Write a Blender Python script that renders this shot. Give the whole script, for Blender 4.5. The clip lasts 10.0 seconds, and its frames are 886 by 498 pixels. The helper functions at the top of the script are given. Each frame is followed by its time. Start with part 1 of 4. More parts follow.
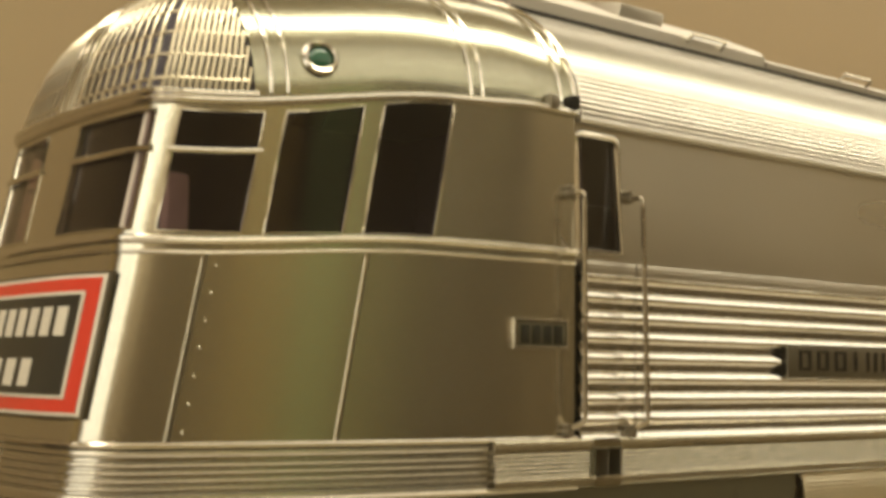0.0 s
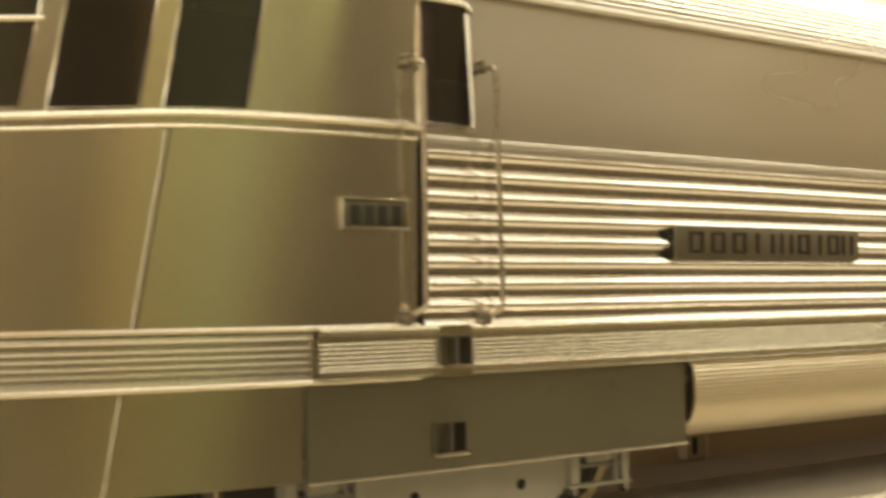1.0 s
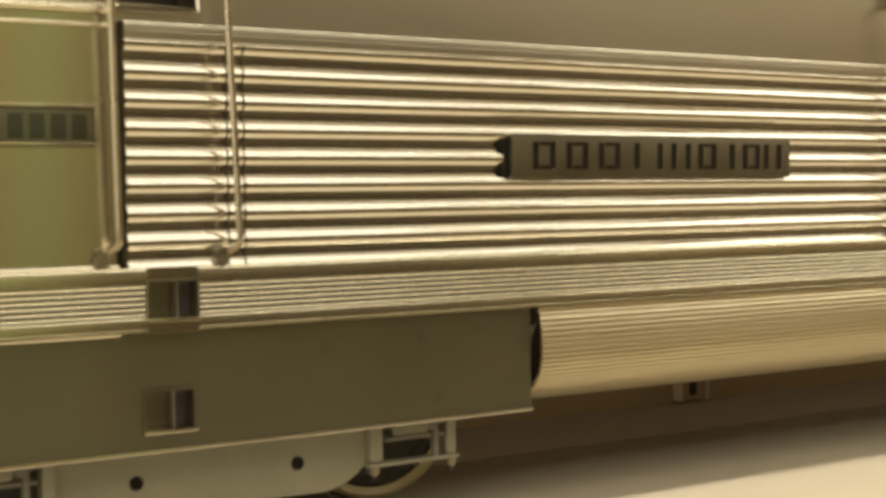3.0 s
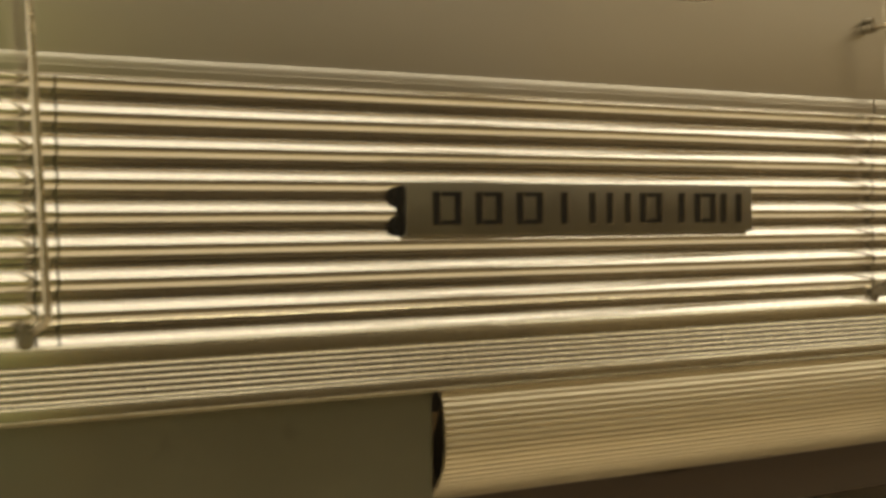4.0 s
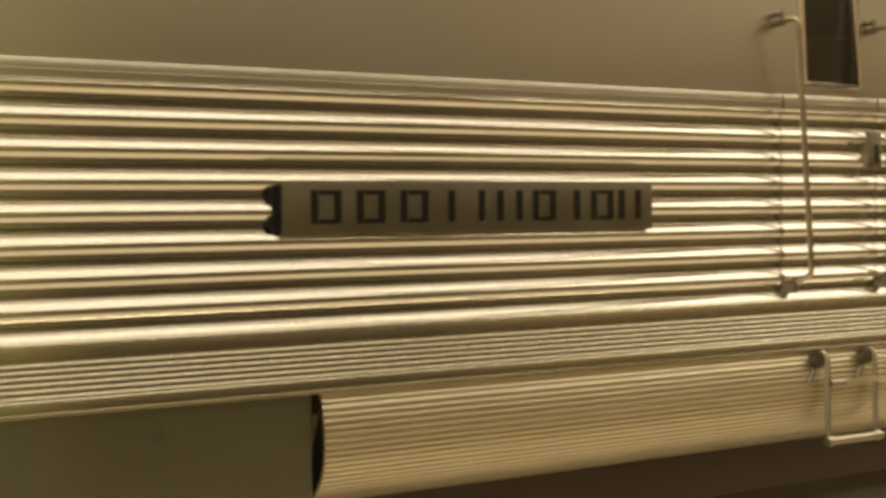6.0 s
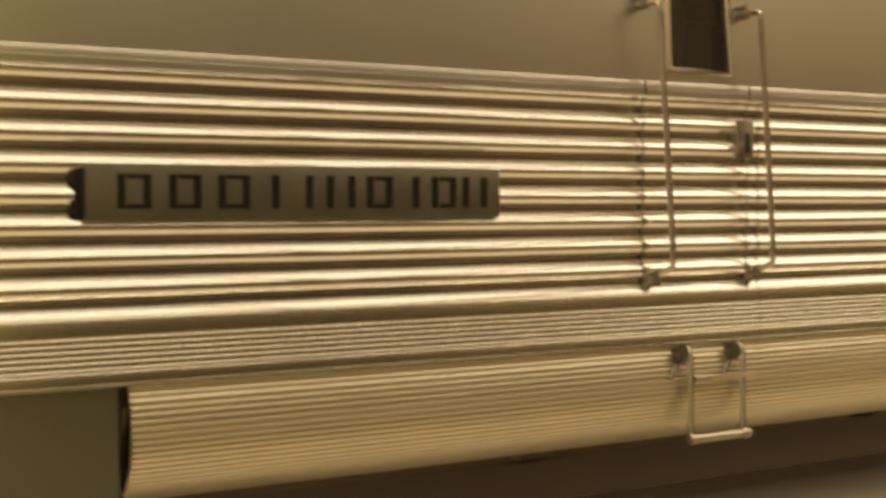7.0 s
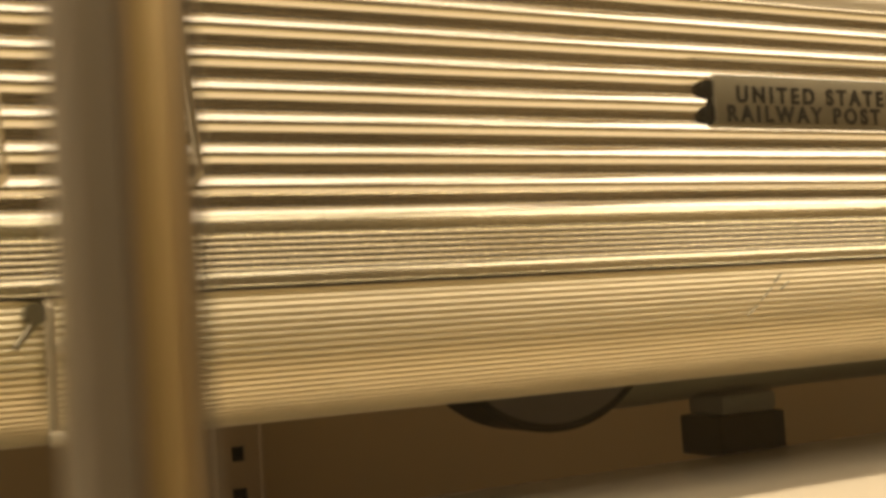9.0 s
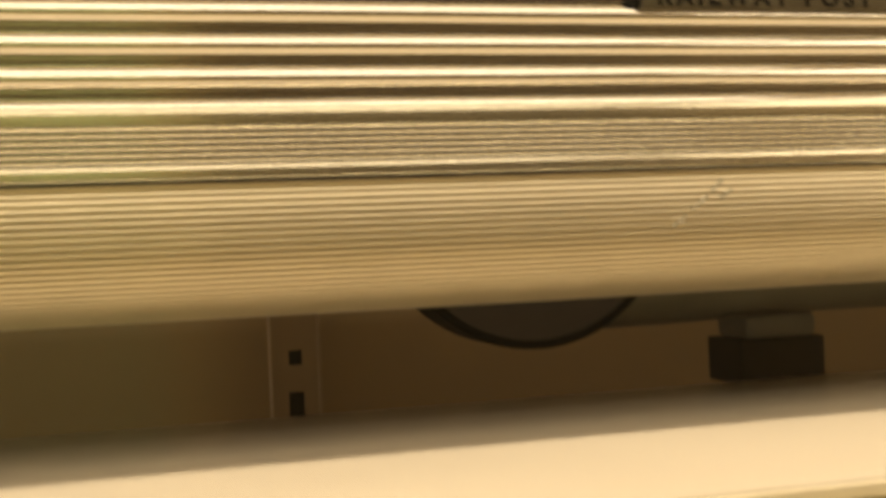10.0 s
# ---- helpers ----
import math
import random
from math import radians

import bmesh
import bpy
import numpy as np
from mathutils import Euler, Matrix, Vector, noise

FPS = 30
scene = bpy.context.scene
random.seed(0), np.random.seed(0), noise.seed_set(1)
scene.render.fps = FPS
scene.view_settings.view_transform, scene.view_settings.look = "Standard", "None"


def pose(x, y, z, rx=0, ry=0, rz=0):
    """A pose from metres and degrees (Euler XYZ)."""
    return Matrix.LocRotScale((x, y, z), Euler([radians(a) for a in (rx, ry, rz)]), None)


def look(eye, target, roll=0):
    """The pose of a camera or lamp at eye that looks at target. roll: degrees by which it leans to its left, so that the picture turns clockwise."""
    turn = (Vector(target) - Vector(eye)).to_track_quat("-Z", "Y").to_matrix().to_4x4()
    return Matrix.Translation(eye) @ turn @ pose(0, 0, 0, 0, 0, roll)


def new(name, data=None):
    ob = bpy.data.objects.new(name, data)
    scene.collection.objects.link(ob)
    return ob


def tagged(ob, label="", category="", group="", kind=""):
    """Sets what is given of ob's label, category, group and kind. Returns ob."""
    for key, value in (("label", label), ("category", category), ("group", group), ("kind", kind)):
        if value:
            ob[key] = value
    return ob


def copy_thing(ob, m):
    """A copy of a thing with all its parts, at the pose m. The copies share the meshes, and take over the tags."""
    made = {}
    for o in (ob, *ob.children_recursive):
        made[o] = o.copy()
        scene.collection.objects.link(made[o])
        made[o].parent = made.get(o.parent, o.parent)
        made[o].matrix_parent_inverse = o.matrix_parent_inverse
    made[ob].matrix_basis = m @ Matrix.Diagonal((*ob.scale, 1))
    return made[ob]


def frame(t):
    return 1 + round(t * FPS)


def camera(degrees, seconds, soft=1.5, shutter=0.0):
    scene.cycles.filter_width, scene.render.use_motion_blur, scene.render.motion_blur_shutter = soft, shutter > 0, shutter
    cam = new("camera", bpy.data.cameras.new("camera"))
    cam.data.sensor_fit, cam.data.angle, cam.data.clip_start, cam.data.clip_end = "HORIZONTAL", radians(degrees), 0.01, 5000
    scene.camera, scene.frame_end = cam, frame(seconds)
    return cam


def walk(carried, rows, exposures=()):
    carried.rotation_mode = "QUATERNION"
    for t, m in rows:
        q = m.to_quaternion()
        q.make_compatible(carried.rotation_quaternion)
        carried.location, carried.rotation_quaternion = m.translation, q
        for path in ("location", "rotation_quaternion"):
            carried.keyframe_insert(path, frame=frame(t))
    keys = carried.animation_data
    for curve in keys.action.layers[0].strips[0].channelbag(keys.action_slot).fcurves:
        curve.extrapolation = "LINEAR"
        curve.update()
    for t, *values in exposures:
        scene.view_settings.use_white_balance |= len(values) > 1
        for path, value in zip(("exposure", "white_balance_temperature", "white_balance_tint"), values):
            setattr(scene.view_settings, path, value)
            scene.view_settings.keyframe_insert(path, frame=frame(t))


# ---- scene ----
cam = camera(38.00, 10.0, 3.5, 0.5)
PATH = [
    (0, pose(-0.42452, -0.42758, 0.03067, 95.434, -0.779, -38.763)),
    (0.5, pose(-0.39006, -0.42457, 0.02792, 92.949, -0.350, -37.921)),
    (1, pose(-0.32434, -0.45134, 0.02057, 91.372, 0.194, -36.572)),
    (1.5, pose(-0.26184, -0.47950, 0.01368, 90.025, 0.398, -34.961)),
    (2, pose(-0.19679, -0.49593, 0.00577, 88.560, 0.708, -32.096)),
    (2.5, pose(-0.16396, -0.46951, 0.01498, 87.238, 0.804, -30.848)),
    (4, pose(-0.04544, -0.37009, 0.03048, 89.374, 0.789, -30.031)),
    (4.5, pose(-0.02836, -0.37406, 0.02193, 90.054, 1.576, -30.519)),
    (5, pose(-0.02849, -0.37326, 0.02483, 89.731, 1.391, -29.618)),
    (6.5, pose(0.01566, -0.38969, 0.03653, 88.464, 0.610, -30.458)),
    (7, pose(0.04678, -0.39403, 0.03142, 88.472, 0.391, -30.735)),
    (7.5, pose(0.07891, -0.36101, -0.00413, 88.804, 1.159, -33.622)),
    (8, pose(0.11906, -0.33999, -0.02225, 91.780, 1.920, -33.411)),
    (8.3, pose(0.15749, -0.34408, -0.03094, 93.163, 2.256, -33.538)),
    (8.5, pose(0.19014, -0.32579, -0.03523, 93.081, 2.985, -37.029)),
    (8.6, pose(0.21936, -0.33660, -0.03648, 93.328, 2.975, -35.841)),
    (8.7, pose(0.23951, -0.34187, -0.03920, 93.632, 3.371, -34.241)),
    (8.8, pose(0.26305, -0.34726, -0.04047, 93.547, 3.349, -32.403)),
    (8.9, pose(0.29539, -0.34983, -0.03728, 92.972, 3.261, -30.555)),
    (9, pose(0.31576, -0.35623, -0.03250, 92.969, 3.679, -29.098)),
    (9.1, pose(0.34135, -0.36160, -0.03493, 93.332, 3.395, -26.569)),
    (9.4, pose(0.39135, -0.35899, -0.03151, 92.469, 2.153, -20.494)),
    (9.5, pose(0.40558, -0.35723, -0.03186, 92.200, 1.819, -19.111)),
    (10, pose(0.45331, -0.37610, -0.04039, 89.571, 2.386, -16.155)),
]
EXPOSURES = [(0.0, -0.28, 6500, 8), (1.0, 0.24, 6550, 9), (1.5, 0.21, 6500, 9), (2.5, 0.18, 6450, 8), (4.0, -0.35, 6700, 9), (5.0, -0.33, 6700, 9), (6.5, -0.25, 7200, 12), (7.0, -0.22, 7400, 14),
             (7.5, -0.12, 7600, 15), (8.0, -0.05, 7700, 15), (8.5, 0.04, 7700, 15), (9.0, 0.24, 7650, 15), (9.5, 0.25, 7350, 14), (10.0, 0.14, 7650, 15)]
walk(cam, PATH, EXPOSURES)

# light: one strip in the showcase's top, an added rear fill, unseen gallery lamps
w = bpy.data.worlds.new("world")
scene.world = w
w.use_nodes = True
w.node_tree.nodes["Background"].inputs[0].default_value = (1.0, 0.85, 0.6, 1)
w.node_tree.nodes["Background"].inputs[1].default_value = 0.02


def area(name, eye, target, sx, sy, watts, colour):
    d = bpy.data.lights.new(name, "AREA")
    d.shape, d.size, d.size_y, d.energy, d.color = "RECTANGLE", sx, sy, watts, colour
    ob = new(name, d)
    ob.matrix_world = look(eye, target)
    return ob


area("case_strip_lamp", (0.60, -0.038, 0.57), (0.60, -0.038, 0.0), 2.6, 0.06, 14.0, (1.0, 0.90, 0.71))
# added fill that lifts the dim lower wall behind the train
area("rear_fill_lamp", (0.60, 0.27, 0.57), (0.60, 0.27, -1.0), 2.6, 0.07, 3.6, (1.0, 0.87, 0.66))
# unseen tall source assumed for the white streak on the nose
area("nose_streak_lamp", (-2.1, -0.62, 0.45), (-0.15, -0.05, 0.10), 1.7, 1.4, 18.0, (1.0, 0.93, 0.79))
# unseen diffusers assumed from the white bands on the flutes
for x, long, diffuse, wash in ((0.4, 3.2, 42.0, 12.0), (-2.9, 2.8, 30.0, 20.0), (3.8, 3.0, 64.0, 16.0)):
    area("gallery_ceiling_diffuser", (x, -1.72, 1.95), (x, -1.72, 0.0), long, 2.55, diffuse, (1.0, 0.925, 0.765))
    # added to light the wall panels that the steel reflects
    area("wall_fill_lamp", (x, -2.75, 1.9), (x, -3.2, 0.2), long, 0.2, wash, (1.0, 0.91, 0.70))


# ---- materials ----
def material(name):
    m = bpy.data.materials.new(name)
    m.use_nodes = True
    n = m.node_tree.nodes
    return m, n, m.node_tree.links, n["Principled BSDF"]


def surface(name, colour, rough, metal=0.0, vary=0.12, scale=60.0, stretch=(1, 1, 1), rough_vary=0.08, bump=0.0, fine=900.0,
            colour2=None, spots=0.0, spec=0.5):
    """Paint, metal or laminate with stains at a coarse scale, grain at a fine one and a slight relief."""
    m, n, l, b = material(name)
    co = n.new("ShaderNodeTexCoord")
    mp = n.new("ShaderNodeMapping")
    mp.inputs["Scale"].default_value = stretch
    l.new(co.outputs["Object"], mp.inputs["Vector"])
    big = n.new("ShaderNodeTexNoise")
    big.inputs["Scale"].default_value, big.inputs["Detail"].default_value = scale, 2
    small = n.new("ShaderNodeTexNoise")
    small.inputs["Scale"].default_value, small.inputs["Detail"].default_value = fine, 3
    l.new(mp.outputs[0], big.inputs["Vector"])
    l.new(mp.outputs[0], small.inputs["Vector"])
    ramp = n.new("ShaderNodeValToRGB")
    c2 = colour2 or tuple(c * (1 - vary) for c in colour)
    ramp.color_ramp.elements[0].color, ramp.color_ramp.elements[0].position = (*c2, 1), 0.2
    ramp.color_ramp.elements[1].color, ramp.color_ramp.elements[1].position = (*colour, 1), 0.8
    l.new(big.outputs["Fac"], ramp.inputs["Fac"])
    mix = n.new("ShaderNodeMix")
    mix.data_type, mix.blend_type = "RGBA", "MULTIPLY"
    mix.inputs["Factor"].default_value = vary
    l.new(ramp.outputs["Color"], mix.inputs["A"])
    l.new(small.outputs["Fac"], mix.inputs["B"])
    out = mix.outputs["Result"]
    if spots:
        sp = n.new("ShaderNodeTexNoise")
        sp.inputs["Scale"].default_value, sp.inputs["Detail"].default_value = scale * 4.0, 2
        l.new(co.outputs["Object"], sp.inputs["Vector"])
        cut = n.new("ShaderNodeMapRange")
        cut.inputs["From Min"].default_value, cut.inputs["From Max"].default_value = 0.66, 0.76
        cut.inputs["To Max"].default_value = spots
        l.new(sp.outputs["Fac"], cut.inputs["Value"])
        dirt = n.new("ShaderNodeMix")
        dirt.data_type = "RGBA"
        l.new(cut.outputs["Result"], dirt.inputs["Factor"])
        l.new(out, dirt.inputs["A"])
        dirt.inputs["B"].default_value = (*[c * 0.45 for c in colour], 1)
        out = dirt.outputs["Result"]
    l.new(out, b.inputs["Base Color"])
    rr = n.new("ShaderNodeMapRange")
    rr.inputs["To Min"].default_value, rr.inputs["To Max"].default_value = max(0.02, rough - rough_vary), min(1, rough + rough_vary)
    l.new(big.outputs["Fac"], rr.inputs["Value"])
    l.new(rr.outputs["Result"], b.inputs["Roughness"])
    b.inputs["Metallic"].default_value = metal
    b.inputs["Specular IOR Level"].default_value = spec
    if bump:
        bp = n.new("ShaderNodeBump")
        bp.inputs["Strength"].default_value, bp.inputs["Distance"].default_value = bump, 0.0004
        l.new(small.outputs["Fac"], bp.inputs["Height"])
        l.new(bp.outputs["Normal"], b.inputs["Normal"])
    return m


STEEL = (0.60, 0.57, 0.51)
steel_sheet = surface("brushed_steel_sheet", STEEL, 0.42, 1.0, 0.08, 9, (0.6, 1, 1.6), 0.05, 0.05, 500)
steel_side = surface("satin_steel_side", (0.60, 0.57, 0.50), 0.29, 1.0, 0.06, 14, (0.35, 1, 1), 0.05, 0.0, 500)
# side steel with a darker base, to hold down the strip lamp's highlight
steel_roof = surface("darkened_steel_roof", (0.28, 0.265, 0.215), 0.30, 1.0, 0.08, 14, (0.35, 1, 1), 0.06, 0.05, 500, spots=0.15)
# polished steel with its base darkened for the dim room it reflects
steel_dome = surface("darkened_polished_dome", (0.40, 0.385, 0.29), 0.22, 1.0, 0.08, 14, (0.35, 1, 1), 0.06, 0.0, 500, spots=0.08)
steel_nose = surface("rolled_steel_nose", (0.62, 0.59, 0.50), 0.21, 1.0, 0.05, 16, (1, 1, 0.35), 0.06, 0.0, 420, spots=0.05)
steel_flute = surface("polished_steel_fluting", (0.74, 0.71, 0.65), 0.13, 1.0, 0.05, 20, (0.2, 1, 1), 0.04, 0.0, 300)
steel_rib = surface("drawn_steel_ribbing", (0.60, 0.57, 0.50), 0.26, 1.0, 0.05, 25, (0.2, 1, 1), 0.04, 0.0, 500)
steel_sill = surface("drawn_steel_sill", (0.52, 0.49, 0.40), 0.17, 1.0, 0.03, 25, (0.2, 1, 1), 0.03, 0.0, 500)
steel_tank = surface("satin_ribbed_steel", (0.74, 0.67, 0.51), 0.36, 1.0, 0.06, 12, (0.3, 1, 1), 0.05, 0.0, 400)
steel_bright = surface("bright_steel_wire", (0.66, 0.62, 0.54), 0.18, 1.0, 0.10, 60, (1, 1, 1), 0.05)
steel_dull = surface("dull_nickel_and_shade", (0.24, 0.22, 0.17), 0.40, 1.0, 0.18, 60, (1, 1, 1), 0.08, 0.05, 900)
steel_nose_skirt = surface("rolled_steel_nose_skirt", (0.50, 0.47, 0.37), 0.24, 1.0, 0.08, 16, (1, 1, 0.35), 0.06)
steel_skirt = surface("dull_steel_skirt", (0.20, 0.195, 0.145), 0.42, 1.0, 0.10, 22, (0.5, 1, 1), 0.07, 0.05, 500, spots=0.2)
grey_paint = surface("grey_painted_metal", (0.30, 0.285, 0.215), 0.55, 0.0, 0.14, 70, (1, 1, 1), 0.1, 0.05, 1200, spots=0.4)
fan_grey = surface("grimy_fan_grey", (0.10, 0.085, 0.075), 0.6, 0.0, 0.2, 60)
wheel_tread = surface("worn_bright_tread", (0.50, 0.42, 0.28), 0.34, 0.9, 0.25, 60, (1, 1, 1), 0.1)
box_grey = surface("grimy_journal_grey", (0.20, 0.19, 0.155), 0.55, 0.1, 0.25, 60, (1, 1, 1), 0.1, 0.05, 1200, spots=0.5)
rail_steel = surface("worn_rail_wire", (0.50, 0.43, 0.32), 0.30, 1.0, 0.2, 90, (1, 1, 1), 0.1)
tread_steel = surface("worn_wheel_steel", (0.34, 0.30, 0.23), 0.38, 0.9, 0.2, 90, (1, 1, 1), 0.1)
wheel_dark = surface("grimy_iron_and_shade", (0.035, 0.032, 0.027), 0.6, 0.2, 0.3, 90, spec=0.3)
black = surface("black_enamel_and_shade", (0.004, 0.004, 0.004), 0.7, 0.0, 0.2, 80, spec=0.12)
digit_dark = surface("tarnished_dark_olive", (0.018, 0.019, 0.012), 0.5, 0.3, 0.2, 80)
dark_inside = surface("dark_interior_and_shade", (0.125, 0.114, 0.142), 0.8, 0.0, 0.2, 40, spec=0.3)
pale_card = surface("pale_seat_cloth", (0.80, 0.64, 0.54), 0.8, 0.0, 0.1, 60)
wall_paint = surface("tan_wall_paint", (0.325, 0.238, 0.13), 0.75, 0.0, 0.10, 3, (1, 1, 1), 0.06, 0.08, 220)
room_paint = surface("ochre_gallery_paint", (0.80, 0.60, 0.24), 0.8, 0.0, 0.2, 1.2)
green_paint = surface("sage_gallery_paint", (0.52, 0.64, 0.33), 0.8, 0.0, 0.2, 1.2)
tan_paint = surface("tan_gallery_paint", (0.30, 0.235, 0.13), 0.8, 0.0, 0.2, 1.2)
umber_paint = surface("umber_gallery_paint", (0.17, 0.135, 0.078), 0.8, 0.0, 0.2, 1.2)
cream_paint = surface("cream_gallery_paint", (0.66, 0.55, 0.38), 0.8, 0.0, 0.15, 1.2)
brown_paint = surface("brown_gallery_paint", (0.11, 0.085, 0.06), 0.8, 0.0, 0.2, 1.2)
carpet = surface("tan_gallery_carpet", (0.30, 0.23, 0.13), 0.95, 0.0, 0.3, 8, (1, 1, 1), 0.03, 0.2, 300)
laminate = surface("cream_laminate", (0.55, 0.495, 0.405), 0.38, 0.0, 0.05, 9, (1, 1, 1), 0.05, 0.03, 600, spots=0.05)
plinth_paint = surface("olive_tan_plinth_paint", (0.48, 0.41, 0.24), 0.6, 0.0, 0.1, 8)
fascia_paint = surface("olive_fascia_paint", (0.40, 0.345, 0.19), 0.6, 0.0, 0.1, 12, (0.3, 1, 1))
edge_trim = surface("cream_edge_trim", (0.70, 0.64, 0.50), 0.35, 0.0, 0.06, 30)
case_wood = surface("darkened_case_wood", (0.085, 0.062, 0.040), 0.5, 0.0, 0.2, 12, (0.2, 1, 1))
standard_paint = surface("grey_shelf_standard", (0.36, 0.275, 0.18), 0.5, 0.0, 0.08, 50)
dark_post = surface("bronze_anodised_post", (0.19, 0.16, 0.12), 0.45, 0.4, 0.15, 15, (1, 1, 0.2), 0.06)
brass_post = surface("anodised_post", (0.60, 0.47, 0.28), 0.30, 0.9, 0.15, 15, (1, 1, 0.2), 0.06)
red_enamel = surface("red_enamel", (0.70, 0.055, 0.03), 0.35, 0.0, 0.1, 80)
sign_black = surface("charcoal_enamel", (0.035, 0.035, 0.03), 0.35, 0.0, 0.5, 30, spots=0.5)
sign_white = surface("white_enamel", (0.75, 0.70, 0.60), 0.4, 0.0, 0.08, 80)
green_glass = surface("green_lamp_glass", (0.02, 0.10, 0.05), 0.06, 0.0, 0.2, 120)


def glass(name, tint, rough, base):
    """Thin glass: clear, with a mirror's gloss that grows towards grazing angles."""
    m, n, l, b = material(name)
    n.remove(b)
    tr, gl, lw, mx = (n.new("ShaderNodeBsdfTransparent"), n.new("ShaderNodeBsdfGlossy"), n.new("ShaderNodeLayerWeight"), n.new("ShaderNodeMixShader"))
    tr.inputs[0].default_value = (*tint, 1)
    gl.inputs["Roughness"].default_value = rough
    pw, sc = n.new("ShaderNodeMath"), n.new("ShaderNodeMath")
    pw.operation, sc.operation = "POWER", "MULTIPLY_ADD"
    pw.inputs[1].default_value = 5.0
    sc.inputs[1].default_value, sc.inputs[2].default_value = 0.9, base
    l.new(lw.outputs["Facing"], pw.inputs[0])
    l.new(pw.outputs[0], sc.inputs[0])
    l.new(sc.outputs[0], mx.inputs[0])
    l.new(tr.outputs[0], mx.inputs[1])
    l.new(gl.outputs[0], mx.inputs[2])
    l.new(mx.outputs[0], n["Material Output"].inputs["Surface"])
    return m


clear_glass = glass("clear_glass", (0.99, 0.99, 0.98), 0.12, 0.04)
cab_glass = glass("smoked_cab_glass", (0.80, 0.74, 0.76), 0.08, 0.040)


# ---- builders ----
def mesh_of(name, bm, mat, smooth=True, angle=32):
    bmesh.ops.recalc_face_normals(bm, faces=bm.faces)
    me = bpy.data.meshes.new(name)
    bm.to_mesh(me)
    bm.free()
    me.materials.append(mat)
    if smooth:
        me.polygons.foreach_set("use_smooth", [True] * len(me.polygons))
        me.set_sharp_from_angle(angle=radians(angle))
    return me


def part(name, bm, mat, parent, label="", smooth=True, angle=32):
    ob = new(name, mesh_of(name, bm, mat, smooth, angle))
    ob.parent = parent
    return tagged(ob, label)


def thing(name, bm, mat, label, category, kind="", smooth=True, group=""):
    return tagged(new(name, mesh_of(name, bm, mat, smooth)), label, category, group, kind)


def root(name, at, label, category, group=""):
    ob = new(name)
    ob.location = at
    ob.empty_display_size = 0.05
    return tagged(ob, label, category, group)


def add_box(bm, x0, x1, y0, y1, z0, z1, bevel=0.0):
    made = bmesh.ops.create_cube(bm, size=1)["verts"]
    for v in made:
        v.co = Vector(((x0 + x1) / 2 + v.co.x * (x1 - x0), (y0 + y1) / 2 + v.co.y * (y1 - y0), (z0 + z1) / 2 + v.co.z * (z1 - z0)))
    if bevel:
        edges = list({e for v in made for e in v.link_edges})
        bmesh.ops.bevel(bm, geom=edges, offset=bevel, segments=2, affect="EDGES", profile=0.6)
    return bm


def box(x0, x1, y0, y1, z0, z1, bevel=0.0):
    return add_box(bmesh.new(), x0, x1, y0, y1, z0, z1, bevel)


def sweep(profile, x0, x1, n=1, wobble=None, caps=True, bm=None):
    """A closed (y, z) profile drawn along x. wobble(x, i) gives a small (dy, dz)."""
    bm = bm or bmesh.new()
    rings = []
    for k in range(n + 1):
        x = x0 + (x1 - x0) * k / n
        dy, dz = wobble(x) if wobble else (0, 0)
        rings.append([bm.verts.new((x, y + dy, z + dz)) for y, z in profile])
    m = len(profile)
    for a, b in zip(rings, rings[1:]):
        for i in range(m):
            bm.faces.new((a[i], a[(i + 1) % m], b[(i + 1) % m], b[i]))
    if caps:
        bm.faces.new(rings[0][::-1])
        bm.faces.new(rings[-1])
    return bm


def tube(points, radius, sides=10, bm=None):
    """A round bar along a line of points, its bends as given."""
    bm = bm or bmesh.new()
    pts = [Vector(p) for p in points]
    rings = []
    up = Vector((0.31, 0.52, 0.79))
    for i, p in enumerate(pts):
        d = ((pts[min(i + 1, len(pts) - 1)] - p).normalized() + (p - pts[max(i - 1, 0)]).normalized()).normalized()
        a = d.cross(up).normalized()
        b = d.cross(a)
        rings.append([bm.verts.new(p + radius * (a * math.cos(q) + b * math.sin(q))) for q in (2 * math.pi * k / sides for k in range(sides))])
    for r, s in zip(rings, rings[1:]):
        for k in range(sides):
            bm.faces.new((r[k], r[(k + 1) % sides], s[(k + 1) % sides], s[k]))
    bm.faces.new(rings[0][::-1])
    bm.faces.new(rings[-1])
    return bm


def rounded(points, r=0.004, steps=4):
    """The same line with its corners rounded."""
    pts = [Vector(p) for p in points]
    out = [pts[0]]
    for a, b, c in zip(pts, pts[1:], pts[2:]):
        u, v = b + (a - b).normalized() * r, b + (c - b).normalized() * r
        out += [(1 - t) ** 2 * u + 2 * t * (1 - t) * b + t * t * v for t in (k / steps for k in range(steps + 1))]
    return out + [pts[-1]]


